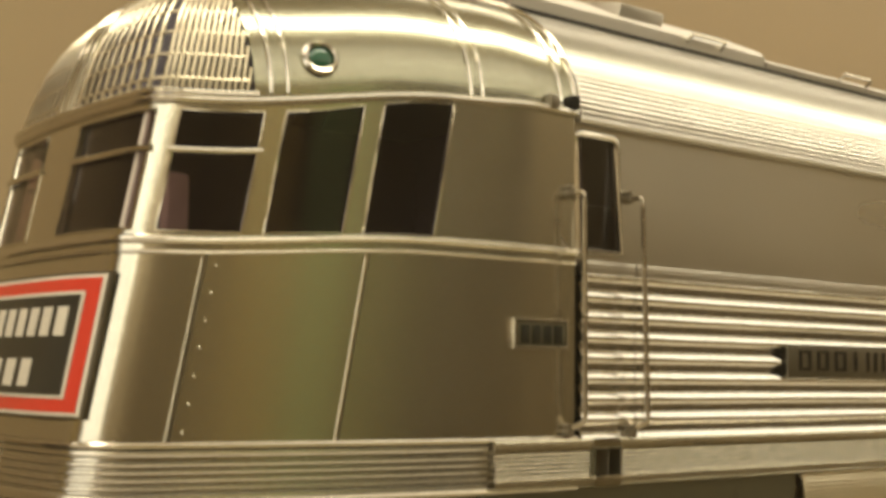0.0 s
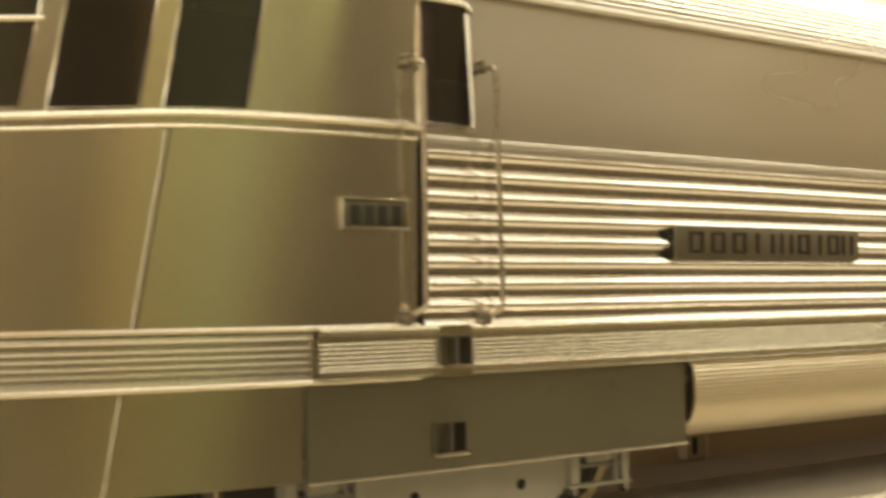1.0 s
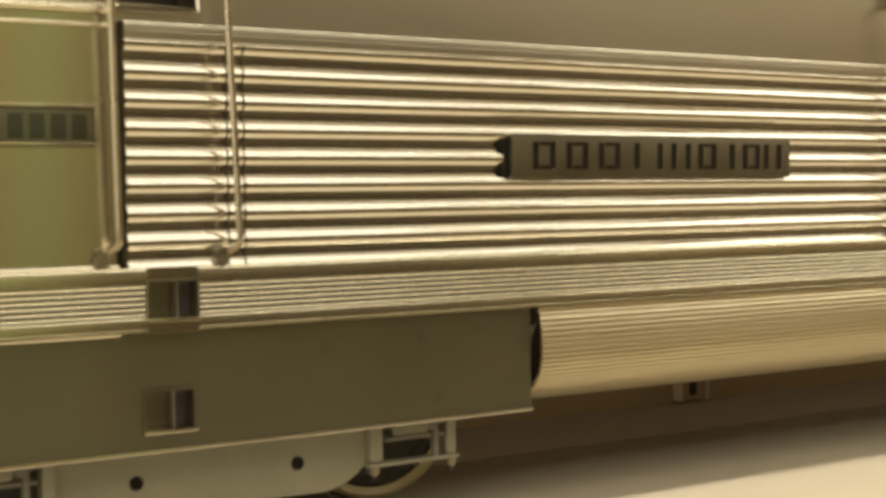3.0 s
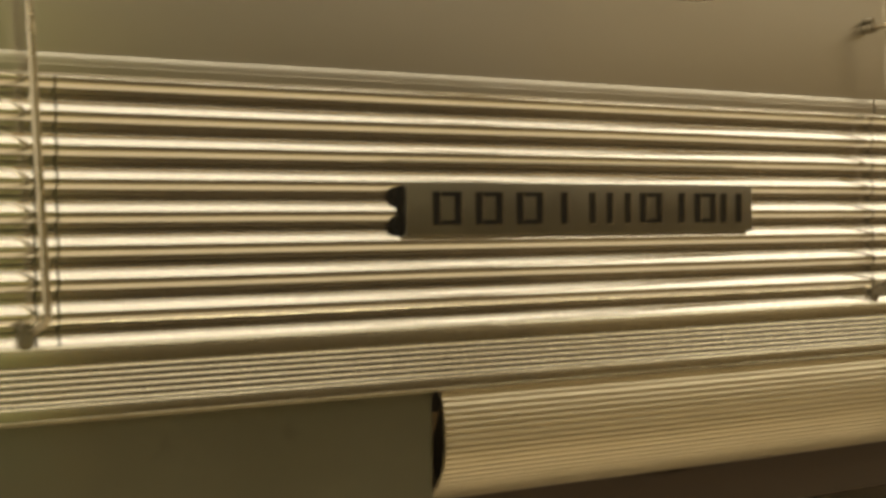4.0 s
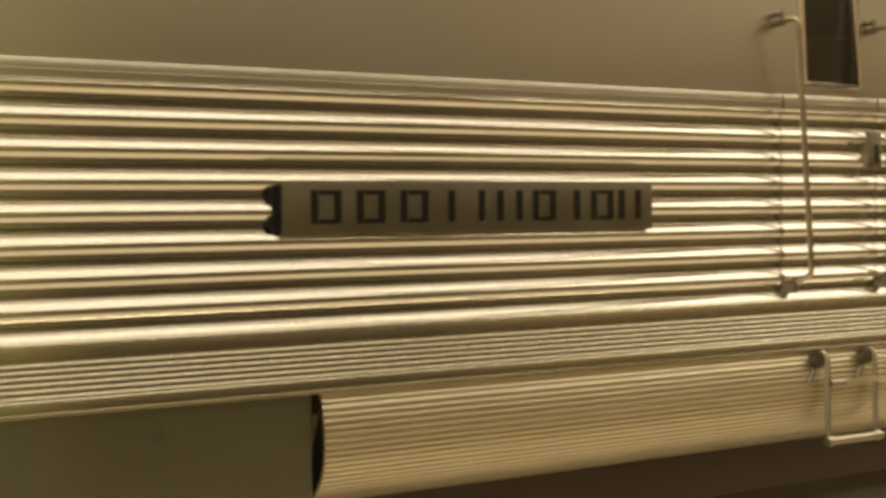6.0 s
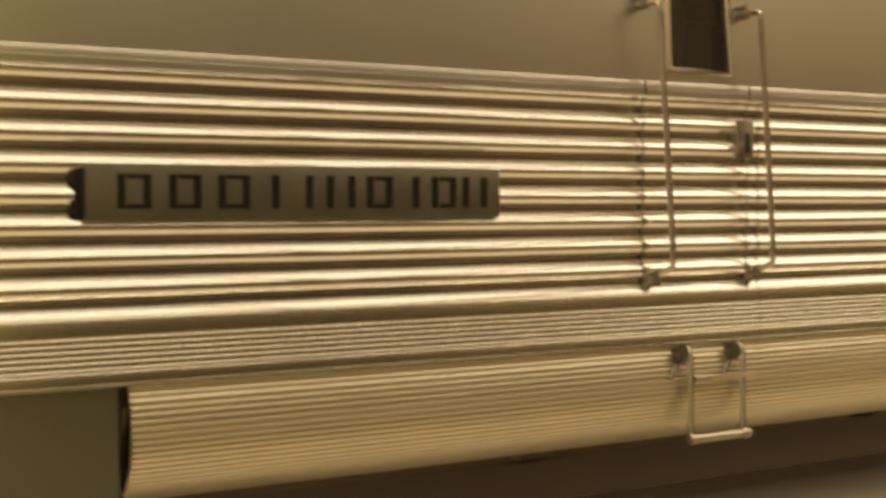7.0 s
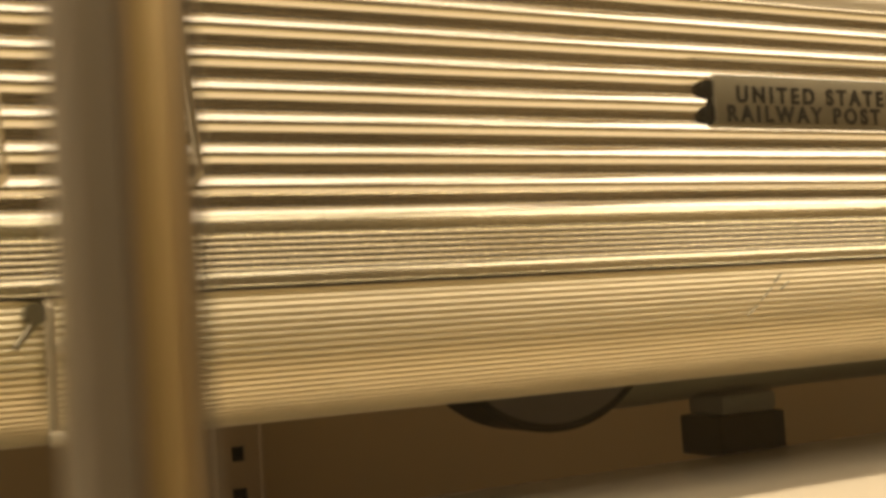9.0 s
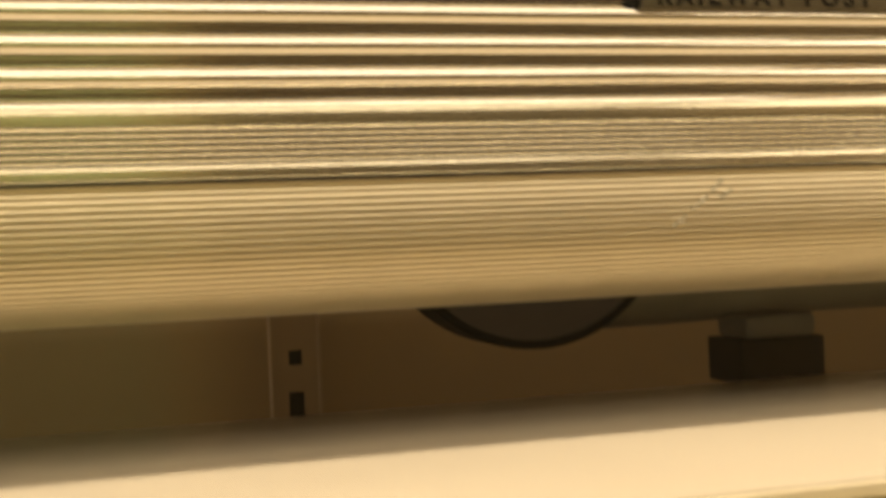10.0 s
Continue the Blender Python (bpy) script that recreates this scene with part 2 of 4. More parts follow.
def shell(us, vs, at, thick, missing=lambda u, v: False, bm=None):
    """A sheet of that thickness over the surface at(u, v), with openings where missing(u, v) says so for a cell's middle."""
    bm = bm or bmesh.new()
    eps = 1e-4
    outer, inner = {}, {}
    for i, u in enumerate(us):
        for j, v in enumerate(vs):
            p = Vector(at(u, v))
            du = Vector(at(u + eps, v)) - Vector(at(u - eps, v))
            dv = Vector(at(u, v + eps * 0.1)) - Vector(at(u, v - eps * 0.1))
            n = du.cross(dv)
            n = n.normalized() if n.length > 1e-14 else Vector((0, 0, 1))
            outer[i, j], inner[i, j] = bm.verts.new(p), bm.verts.new(p - n * thick)
    cells = {(i, j) for i in range(len(us) - 1) for j in range(len(vs) - 1)
             if not missing((us[i] + us[i + 1]) / 2, (vs[j] + vs[j + 1]) / 2)}
    for i, j in cells:
        quad = ((i, j), (i + 1, j), (i + 1, j + 1), (i, j + 1))
        bm.faces.new([outer[q] for q in quad])
        bm.faces.new([inner[q] for q in quad[::-1]])
        for a, b, other in ((quad[0], quad[1], (i, j - 1)), (quad[1], quad[2], (i + 1, j)), (quad[2], quad[3], (i, j + 1)), (quad[3], quad[0], (i - 1, j))):
            if other not in cells:
                bm.faces.new((outer[b], outer[a], inner[a], inner[b]))
    for v in [v for v in bm.verts if not v.link_faces]:
        bm.verts.remove(v)
    return bm


def disc(bm, centre, radius, y0, y1, sides=40, bevel=0.0):
    """A cylinder that lies along y."""
    m = Matrix.Translation((centre[0], (y0 + y1) / 2, centre[1])) @ pose(0, 0, 0, 90)
    made = bmesh.ops.create_cone(bm, cap_ends=True, segments=sides, radius1=radius, radius2=radius, depth=abs(y1 - y0), matrix=m)["verts"]
    if bevel:
        edges = [e for e in {e for v in made for e in v.link_edges} if abs(e.verts[0].co.y - e.verts[1].co.y) < 1e-7]
        bmesh.ops.bevel(bm, geom=edges, offset=bevel, segments=2, affect="EDGES")
    return bm


def spin(profile, centre, sides=48, bm=None):
    """A closed (radius, y) profile turned round the axis through centre (x, z) along y."""
    bm = bm or bmesh.new()
    rings = []
    for k in range(sides):
        a = 2 * math.pi * k / sides
        rings.append([bm.verts.new((centre[0] + r * math.cos(a), y, centre[1] + r * math.sin(a))) for r, y in profile])
    m = len(profile)
    for k in range(sides):
        a, b = rings[k], rings[(k + 1) % sides]
        for i in range(m):
            bm.faces.new((a[i], a[(i + 1) % m], b[(i + 1) % m], b[i]))
    return bm


def steps(a, b, n):
    return [a + (b - a) * k / n for k in range(n + 1)]


def smooth(a, b, x):
    t = min(1, max(0, (x - a) / (b - a)))
    return t * t * (3 - 2 * t)


# ---- the showcase ----
DECK = -0.104
BACK = 0.38
ob = thing("base_board", box(-0.75, 1.95, -0.098, 0.10, DECK - 0.018, DECK, 0.0012), laminate,
           "cream laminate base board under the model train", "board", "structure")
thing("board_edge", box(-0.75, 1.95, -0.1010, -0.098, DECK - 0.0042, DECK - 0.0006, 0.0006), edge_trim,
      "cream edging strip along the base board", "trim", "structure")
thing("board_fascia", box(-0.75, 1.95, -0.1000, -0.098, DECK - 0.034, DECK - 0.0046), fascia_paint, "olive painted fascia under the board edge", "trim", "structure")
# this floor's colour is darkened to pass for shade behind the board
thing("case_floor", box(-0.75, 1.95, 0.10, BACK, -0.170, -0.148), case_wood, "wooden floor behind the base board, darkened to read as shade", "floor", "structure")
thing("case_plinth", box(-0.75, 1.95, -0.235, 0.10, -1.1, DECK - 0.035), plinth_paint, "olive tan painted plinth of the showcase", "plinth", "structure")
thing("case_apron", box(-0.75, 1.95, -0.094, 0.098, DECK - 0.035, DECK - 0.018), case_wood, "dark wooden rail under the base board", "rail", "structure")
thing("wall_back", box(-0.80, 2.0, BACK, BACK + 0.03, -1.1, 0.62), wall_paint, "tan painted back wall of the showcase", "wall", "structure")
thing("window_2", box(-0.753, -0.750, -0.2215, BACK, -0.14, 0.60), clear_glass, "clear glass end pane of the showcase", "glass", "structure", smooth=False)
thing("wall_end", box(1.95, 2.0, -0.2245, BACK, -0.14, 0.62), wall_paint, "tan painted end wall of the showcase", "wall", "structure")
thing("ceiling", box(-0.80, 2.0, -0.235, BACK + 0.03, 0.60, 0.64), room_paint, "ochre painted top of the showcase", "ceiling", "structure")

def shelf_standard(x):
    """A slotted shelf upright: a channel with a round hole and long slots."""
    top = root("shelf_standard", (x, BACK, -0.146), "grey slotted metal shelf standard on the back wall", "shelf standard", "shelf standards")
    z0, z1, half = 0.0, 0.36, 0.0148
    cuts = [0.0]
    holes = []
    z = 0.0035
    while z < z1 - 0.06:
        holes.append((z, z + 0.0165, 0.0046))
        holes.append((z + 0.032, z + 0.041, 0.0040))
        z += 0.064
    zs = sorted({z0, z1, *[h for a, b, _ in holes for h in (a, b)]})
    us = [-half, -0.0046, -0.0040, 0.0040, 0.0046, half]
    bm = shell(us, zs, lambda u, v: (u, -0.0085, v), 0.0015,
               lambda u, v: any(a < v < b and abs(u) < wd for a, b, wd in holes))
    part("face", bm, standard_paint, top, smooth=False)
    for s in (-1, 1):
        part("flange", box(min(s * half, s * (half - 0.0018)), max(s * half, s * (half - 0.0018)), -0.0125, 0.0, z0, z1, 0.0004), standard_paint, top)
    part("channel_back", box(-half + 0.002, half - 0.002, -0.0016, -0.0002, z0, z1), black, top, "black back of the channel")
    return top


first = shelf_standard(0.577)
for x in (-0.033, 1.187):
    copy_thing(first, Matrix.Translation((x, BACK, -0.146)))

# front glass: panes and their posts
for x0, x1 in ((-0.753, 0.3480), (0.3580, 1.95)):
    thing("window_1", box(x0, x1, -0.2245, -0.2215, -0.14, 0.60), clear_glass, "clear glass front pane of the showcase", "glass", "structure", smooth=False)
post_root = tagged(new("window_post"), "dark bronze and brass post between the glass panes", "post", "", "structure")
post_root.location = (0.3530, -0.223, -0.14)
part("channel", box(-0.0070, -0.0012, -0.0060, 0.0060, 0.0, 0.74, 0.0012), dark_post, post_root, "dark bronze channel")
part("bead", tube([(0.0024, 0.0, 0.0), (0.0024, 0.0, 0.74)], 0.0039, 20), brass_post, post_root, "rounded brass bead")
# narrow dark strip along the post's right edge
part("right_dark_edge", box(0.0058, 0.0072, -0.0030, 0.0030, 0.0, 0.74, 0.0004), dark_post, post_root)

# the unseen gallery round the showcase; its colours feed the reflections in the steel
thing("floor", box(-4.5, 5.5, -3.2, 1.0, -1.16, -1.1), carpet, "tan carpet of the gallery", "floor", "structure")
# made-up panels that give the nose its gold, green and dark reflected bands
for x0, x1, paint, word in ((-4.5, -1.35, cream_paint, "cream"), (-1.35, -0.6, tan_paint, "tan"), (-0.6, -0.42, umber_paint, "umber"), (-0.42, -0.15, tan_paint, "tan"),
                            (-0.15, 0.10, room_paint, "ochre"), (0.10, 0.20, tan_paint, "tan"), (0.20, 0.68, green_paint, "sage green"), (0.68, 0.76, room_paint, "ochre"),
                            (0.76, 2.2, umber_paint, "umber"), (2.2, 5.5, tan_paint, "tan")):
    thing("wall_south", box(x0, x1, -3.3, -3.2, -1.1, 2.0), paint, word + " painted unseen panel, placed for the steel to reflect", "wall", "structure")
# unseen band added to put dark reflected lines into flutes and sill
thing("wall_dark_band", box(-4.5, 5.5, -3.2, -3.16, -1.1, -0.60), brown_paint, "brown unseen band low on the gallery wall, for the flutes to reflect", "trim", "structure")
thing("wall_west", box(-4.6, -4.5, -3.3, 1.1, -1.1, 2.0), cream_paint, "cream painted gallery wall", "wall", "structure")
thing("wall_east", box(5.5, 5.6, -3.3, 1.1, -1.1, 2.0), cream_paint, "cream painted gallery wall", "wall", "structure")
thing("wall_north", box(-4.5, 5.5, 1.0, 1.1, -1.1, 2.0), room_paint, "ochre painted gallery wall", "wall", "structure")
thing("ceiling_gallery", box(-4.6, 5.6, -3.3, 1.1, 2.0, 2.1), room_paint, "ochre painted gallery ceiling", "ceiling", "structure")

# ---- the model locomotive ----
W, H, ZB = 0.115, 0.078, 0.150
END = 1.35
loco = root("model_locomotive", (0.45, W, DECK), "stainless steel model of a streamlined diesel railcar on the base board", "model train")
LOCO_INV = Matrix.Translation((-0.45, -W, -DECK))


def loco_part(name, bm, mat, label="", parent=None, smooth=True, angle=32):
    if parent is None:
        bm.transform(LOCO_INV)
    return part(name, bm, mat, parent or loco, label, smooth, angle)


def sub(name, bm, mat, parent, label="", smooth=True, angle=32):
    bm.transform(LOCO_INV)
    return part(name, bm, mat, parent, label, smooth, angle)


PLAN = ((0.0, 0.0), (-0.040, 0.0012), (-0.085, 0.0052), (-0.127, 0.0118), (-0.150, 0.0162), (-0.172, 0.0214), (-0.191, 0.0264), (-0.2060, 0.0308), (-0.2160, 0.0348), (-0.2226, 0.0395), (-0.2262, 0.0470), (-0.2281, 0.0600), (-0.2300, 0.0850), (-0.2308, 0.1150))


def plan_line():
    """The nose's outline seen from above, near side to middle, as closely set points with their share of its length."""
    p = [Vector(q) for q in PLAN]
    p = [Vector((0.04, 0.0))] + p + [Vector((PLAN[-2][0], 2 * W - PLAN[-2][1]))]
    pts = []
    for i in range(1, len(p) - 2):
        for k in range(12):
            t = k / 12
            a, b, c, d = p[i - 1:i + 3]
            pts.append(0.5 * (2 * b + (c - a) * t + (2 * a - 5 * b + 4 * c - d) * t * t + (3 * b - a - 3 * c + d) * t ** 3))
    pts.append(p[-2])
    run = [0.0]
    for a, b in zip(pts, pts[1:]):
        run.append(run[-1] + (b - a).length)
    return [(r / run[-1], q.x, q.y) for r, q in zip(run, pts)]


LINE = plan_line()


def plan(phi):
    """Place on the outline: 0 at the near side, a right angle at the middle of the front, twice that at the far side."""
    f = phi / (math.pi / 2)
    far = f > 1
    f = min(1.0, 2 - f if far else f)
    if f <= 0:
        x, y = -f * 0.3, 0.0
    else:
        i = min(len(LINE) - 2, max(0, int(f * (len(LINE) - 1)) - 30))
        while LINE[i + 1][0] < f and i < len(LINE) - 2:
            i += 1
        while LINE[i][0] > f and i > 0:
            i -= 1
        a, b = LINE[i], LINE[i + 1]
        t = (f - a[0]) / (b[0] - a[0])
        x, y = a[1] + (b[1] - a[1]) * t, a[2] + (b[2] - a[2]) * t
    return x, (2 * W - y if far else y)


def rake(t):
    """How far the front still reaches at the share t of the roof's rise: it leans back and then turns over."""
    t = min(1.0, max(0.0, t))
    return (1 - 0.125 * t ** 1.1) * (1 - t ** 5) ** 0.28


def skin(phi, z):
    x0, y = plan(phi)
    zz = min(z, ZB)
    x = x0 + 0.18 * zz * smooth(0.02, 0.09, -x0)
    if z > ZB:
        t = min(1.0, (z - ZB) / H)
        x, y = x * rake(t), W + (y - W) * math.sqrt(1 - t * t)
    return Vector((x, y, z - 0.07 * max(0.0, zz) * smooth(0.10, 0.215, -x0)))


def nose(phi, z, out=0.0):
    """The nose's skin: phi is 0 at the near side, a right angle at the front; z up to the roof's crown; out: off the skin."""
    p = skin(phi, z)
    if not out:
        return p
    n = (skin(phi + 0.02, z) - skin(phi - 0.02, z)).cross(skin(phi, z + 0.0008) - skin(phi, z - 0.0008)).normalized()
    return p + (n if n.dot(p - Vector((0.05, W, 0.05))) > 0 else -n) * out


def dome(x, a, out=0.0):
    """The roof over the nose by sections across the train: a runs from the near side over the crown."""
    lb = -(PLAN[-1][0] + 0.18 * ZB)
    f = min(1.0, -min(x, 0.0) / lb)
    lo, hi = 0.0, 1.0
    for _ in range(24):
        mid = (lo + hi) / 2
        lo, hi = (mid, hi) if rake(mid) > f else (lo, mid)
    top = H * lo
    t = min(1.0, top * math.sin(a) / H)
    k = max(1e-6, rake(t))
    lo, hi = 0.0, math.pi / 2
    for _ in range(20):
        mid = (lo + hi) / 2
        x0, y0 = plan(mid)
        if -(x0 + 0.18 * ZB * smooth(0.02, 0.09, -x0)) < -min(x, 0.0) / k:
            lo = mid
        else:
            hi = mid
    x0, y0 = plan(lo)
    half = (W - y0) / W * math.sqrt(max(0.0, 1 - t * t))
    if math.sin(a) > 0.9999:
        half = 0.0
    p = Vector((x, W - math.copysign(W * half, math.cos(a)), ZB + top * math.sin(a) - 0.07 * ZB * smooth(0.10, 0.215, -x0)))
    return p + out * Vector((0, (p.y - W) / W, math.sin(a))).normalized()


def phi_at(x, z=0.0):
    """The angle, in degrees, at which the near side's skin reaches that x."""
    lo, hi = 0.0, 90.0
    for _ in range(24):
        mid = (lo + hi) / 2
        lo, hi = (mid, hi) if skin(radians(mid), z).x > x else (lo, mid)
    return lo


rad = radians
# cab windows, by the angle round the nose
CAB = [(28.95, 39.0), (41.75, 51.9), (54.65, 64.75), (67.65, 84.65), (95.35, 112.35), (115.25, 125.35), (128.1, 138.25), (141.0, 151.05)]
WIN_LO, WIN_HI, WIN_TOP = 0.0900, 0.1470, 0.1530


def fold(p):
    """The angle from the near or the far side, whichever is nearer, in degrees."""
    d = math.degrees(p)
    return d if d < 90 else 180 - d


def eave_z(p):
    return 0.1525 - 0.0040 * smooth(8, 58, fold(p))


def cab_z(p, v):
    """Heights of the cab front: sill and head of the windows shift a little from the sides to the front."""
    d = fold(p)
    marks = ((0.083, 0.083), (WIN_LO, 0.0888 + 0.0030 * smooth(32, 85, d)), (WIN_HI, 0.1482 - 0.0045 * smooth(32, 50, d)), (WIN_TOP, 0.1530 - 0.0035 * smooth(8, 58, d)))
    for (a, fa), (b, fb) in zip(marks, marks[1:]):
        if v <= b or b == WIN_TOP:
            return fa + (fb - fa) * (v - a) / (b - a)


def cab(p, v, out=0.0):
    return nose(p, cab_z(p, v), out)


edges = [rad(v) for a, b in CAB for v in (a, b)]
PHI = sorted({*edges, *[rad(1.0 + 178.0 * k / 96) for k in range(97)]})
PHI = [p for p in PHI if p in edges or all(abs(p - e) > 0.008 for e in edges)]
loco_part("nose_panel", shell(PHI, steps(0.0, 0.083, 7), lambda u, v: nose(u, v), -0.0018), steel_nose, "bright rolled steel nose panel with seams")
zs = sorted({0.083, WIN_LO, WIN_HI, WIN_TOP, *steps(0.083, WIN_TOP, 9)})
loco_part("cab_front", shell(PHI, zs, lambda u, v: cab(u, v), -0.0026,
                             lambda u, v: WIN_LO < v < WIN_HI and any(rad(a) < u < rad(b) for a, b in CAB)),
          steel_nose, "bright steel cab front with eight windows")
for a, b in CAB:
    pane = shell(steps(rad(a) - 0.004, rad(b) + 0.004, 6), steps(WIN_LO - 0.001, WIN_HI + 0.001, 4), lambda u, v: cab(u, v, -0.0022), 0.0004)
    loco_part("cab_window", pane, cab_glass, "smoked glass cab window")
    loop = [cab(rad(a), z, 0.0002) for z in steps(WIN_LO, WIN_HI, 3)] + [cab(u, WIN_HI, 0.0002) for u in steps(rad(a), rad(b), 5)[1:]]
    loop += [cab(rad(b), z, 0.0002) for z in steps(WIN_HI, WIN_LO, 3)[1:]] + [cab(u, WIN_LO, 0.0002) for u in steps(rad(b), rad(a), 5)[1:]]
    loco_part("window_bead", tube(loop, 0.0006, 6), steel_bright, "thin bright steel window bead")
for a, b in CAB[2:6]:
    loco_part("window_bar", tube([nose(u, 0.1262, 0.0002) for u in steps(rad(a) - 0.01, rad(b) + 0.01, 6)], 0.0015, 8), steel_bright, "bright steel bar across the cab window")
# a slim bright upright behind the near inner window
loco_part("window_upright", tube([nose(rad(69.9), z, -0.004) for z in steps(0.089, 0.148, 4)], 0.0022, 8), sign_white, "pale upright behind the cab window")

# mouldings round the nose: belt under the windows, eave over them, seams of the nose panel
ROUND = [rad(1 + 178 * k / 72) for k in range(73)]
for zf, r, out in ((lambda p: 0.0866, 0.0019, 0.0012), (lambda p: 0.0815, 0.0010, 0.0004), (eave_z, 0.0020, 0.0010)):
    loco_part("moulding", tube([nose(p, zf(p), out) for p in ROUND], r, 8), steel_bright, "rolled bright steel moulding")
loco_part("belt_cove", shell(ROUND, steps(0.0815, 0.0866, 2), lambda u, v: nose(u, v, 0.0010), -0.0008), steel_nose, "steel band of the belt moulding")
for p in (38.0, 58.55, 121.45, 142.0):
    loco_part("seam_strip", tube([nose(rad(p), z, 0.0004) for z in steps(0.001, 0.081, 8)], 0.0008, 6), steel_bright, "raised steel seam of the nose panel")
    # the seam's shadow side, laid on as a thin dull strip
    loco_part("seam_shadow", shell([rad(p - 0.45), rad(p - 0.2)], steps(0.001, 0.081, 8), lambda u, v: nose(u, v, 0.00025), -0.0002), steel_dull, "dull strip painted in as the seam's shadow")
for p in (56.85, 123.15):
    for z in steps(0.006, 0.076, 6):
        rv = bmesh.new()
        bmesh.ops.create_icosphere(rv, subdivisions=2, radius=0.0008, matrix=Matrix.Translation(nose(rad(p), z, 0.0001)))
        loco_part("rivet", rv, steel_nose)
# black bar painted in for the shadow gap between the cab and the door
loco_part("door_shadow_gap", box(-0.0019, -0.0006, 0.0015, 0.006, 0.0, 0.0825), black, "black bar for the shadow gap at the door's edge")

# roof over the nose, its bands and its grille
GX = -0.1610
TH = steps(0.0, math.pi, 44)
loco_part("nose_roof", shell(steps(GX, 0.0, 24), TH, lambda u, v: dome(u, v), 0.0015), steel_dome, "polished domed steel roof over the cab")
for x, r in ((-0.0565, 0.0009), (-0.0625, 0.0009), (-0.0030, 0.0015), (-0.0120, 0.0010), (-0.1475, 0.0008), (-0.1545, 0.0011)):
    loco_part("roof_band", tube([dome(x, a, 0.0002) for a in steps(0.03, math.pi - 0.03, 48)], r, 7), steel_bright, "raised steel band over the roof")


def nose_limit(p):
    """The height at which the nose's skin at that angle reaches the grille's rear edge."""
    z = ZB
    while z < ZB + H * 0.98 and nose(p, z).x < GX - 0.001:
        z += 0.0006
    return z


# dark sheet behind the slats gives the opening its shade
backing = shell([rad(v) for v in steps(56, 124, 40)], steps(0.1505, ZB + H * 0.93, 14), lambda u, v: nose(u, v, -0.006), 0.001)
grille = loco_part("grille", backing, dark_inside, "steel air grille in the nose, a dark sheet for its unlit opening")
SLATS = [p for p in [rad(57.4 + 10.2 * k / 13) for k in range(13)] + [rad(67.6 + 19.6 * k / 9) for k in range(10)] if nose_limit(p) > ZB + 0.004]
for far in (0, 1):
    for p in SLATS:
        top = nose_limit(p)
        q = math.pi - p if far else p
        pts = [nose(q, z, 0.0) for z in steps(0.1500, top, max(3, int((top - 0.15) / 0.005)))]
        sub("slat", tube(pts, 0.0009, 6), steel_tank, grille)
    for z in steps(0.1575, 0.2205, 6):
        ps = [v for v in steps(rad(55.0), rad(87.6), 30) if nose(v, z).x < GX + 0.001]
        if len(ps) > 2:
            sub("crossbar", tube([nose(math.pi - v if far else v, z, 0.0002) for v in ps], 0.0006, 5), steel_tank, grille)
RIB_TOP = nose_limit(rad(90))
rib = shell([rad(v) for v in steps(87.5, 92.5, 6)], steps(0.1490, RIB_TOP, 18), lambda u, v: nose(u, v, 0.001), -0.002)
loco_part("centre_rib", rib, steel_nose, "smooth steel rib down the middle of the nose")
for p, r in ((87.7, 0.0009), (90.0, 0.0014), (92.3, 0.0009)):
    loco_part("rib_bead", tube([nose(rad(p), z, 0.0014) for z in steps(0.149, RIB_TOP, 18)], r, 7), steel_bright, "bright bead of the centre rib")
loco_part("grille_sill", tube([nose(rad(p), 0.1510, 0.0012) for p in steps(56, 124, 40)], 0.0022, 8), steel_bright, "heavy bright sill under the grille")

# class lamps on the roof's sides
for p in (48.6, 131.4):
    c = nose(rad(p), 0.167)
    n = (nose(rad(p), 0.167, 0.01) - c).normalized()
    m = Matrix.Translation(c) @ n.to_track_quat("Z", "Y").to_matrix().to_4x4()
    ring = bmesh.new()
    prof = [(0.0078, -0.003), (0.0082, 0.0012), (0.0070, 0.0026), (0.0058, 0.0022), (0.0054, -0.0005), (0.0054, -0.003)]
    rs = [[ring.verts.new((r * math.cos(a), r * math.sin(a), h)) for r, h in prof] for a in (2 * math.pi * k / 28 for k in range(28))]
    for k in range(28):
        for i in range(len(prof) - 1):
            ring.faces.new((rs[k][i], rs[(k + 1) % 28][i], rs[(k + 1) % 28][i + 1], rs[k][i + 1]))
    ring.transform(m)
    lamp = loco_part("class_lamp", ring, steel_bright, "round marker lamp with a steel bezel and green lens")
    lens = bmesh.new()
    bmesh.ops.create_uvsphere(lens, u_segments=20, v_segments=10, radius=0.0056, matrix=m @ Matrix.Diagonal((1, 1, 0.45, 1)))
    sub("lens", lens, green_glass, lamp, "dark green glass lens")

# inside of the cab
loco_part("cab_floor", box(-0.185, 0.0, 0.035, 0.195, 0.078, 0.081), dark_inside, "dark cab floor")
loco_part("cab_bulkhead", box(0.004, 0.007, 0.006, 0.224, 0.0, 0.158), dark_inside, "dark bulkhead behind the cab")
loco_part("cab_lining", shell([rad(v) for v in steps(8, 172, 40)], steps(0.150, 0.205, 6), lambda u, v: nose(u, v, -0.006), 0.001), dark_inside, "dark ceiling of the cab")
# added sheet that blocks the lit wall from view through the cab windows
loco_part("cab_dark_sheet", box(-0.1960, 0.004, 0.1330, 0.1350, 0.080, 0.156), dark_inside, "dark sheet added inside the cab to keep its windows dark")
seat = box(-0.1840, -0.1735, 0.0550, 0.0640, 0.070, 0.1120, 0.003)
loco_part("cab_seat", seat, pale_card, "pale cloth cab seat back")

SILL0, SKIRT0 = phi_at(-0.0550), phi_at(-0.0575, -0.04)
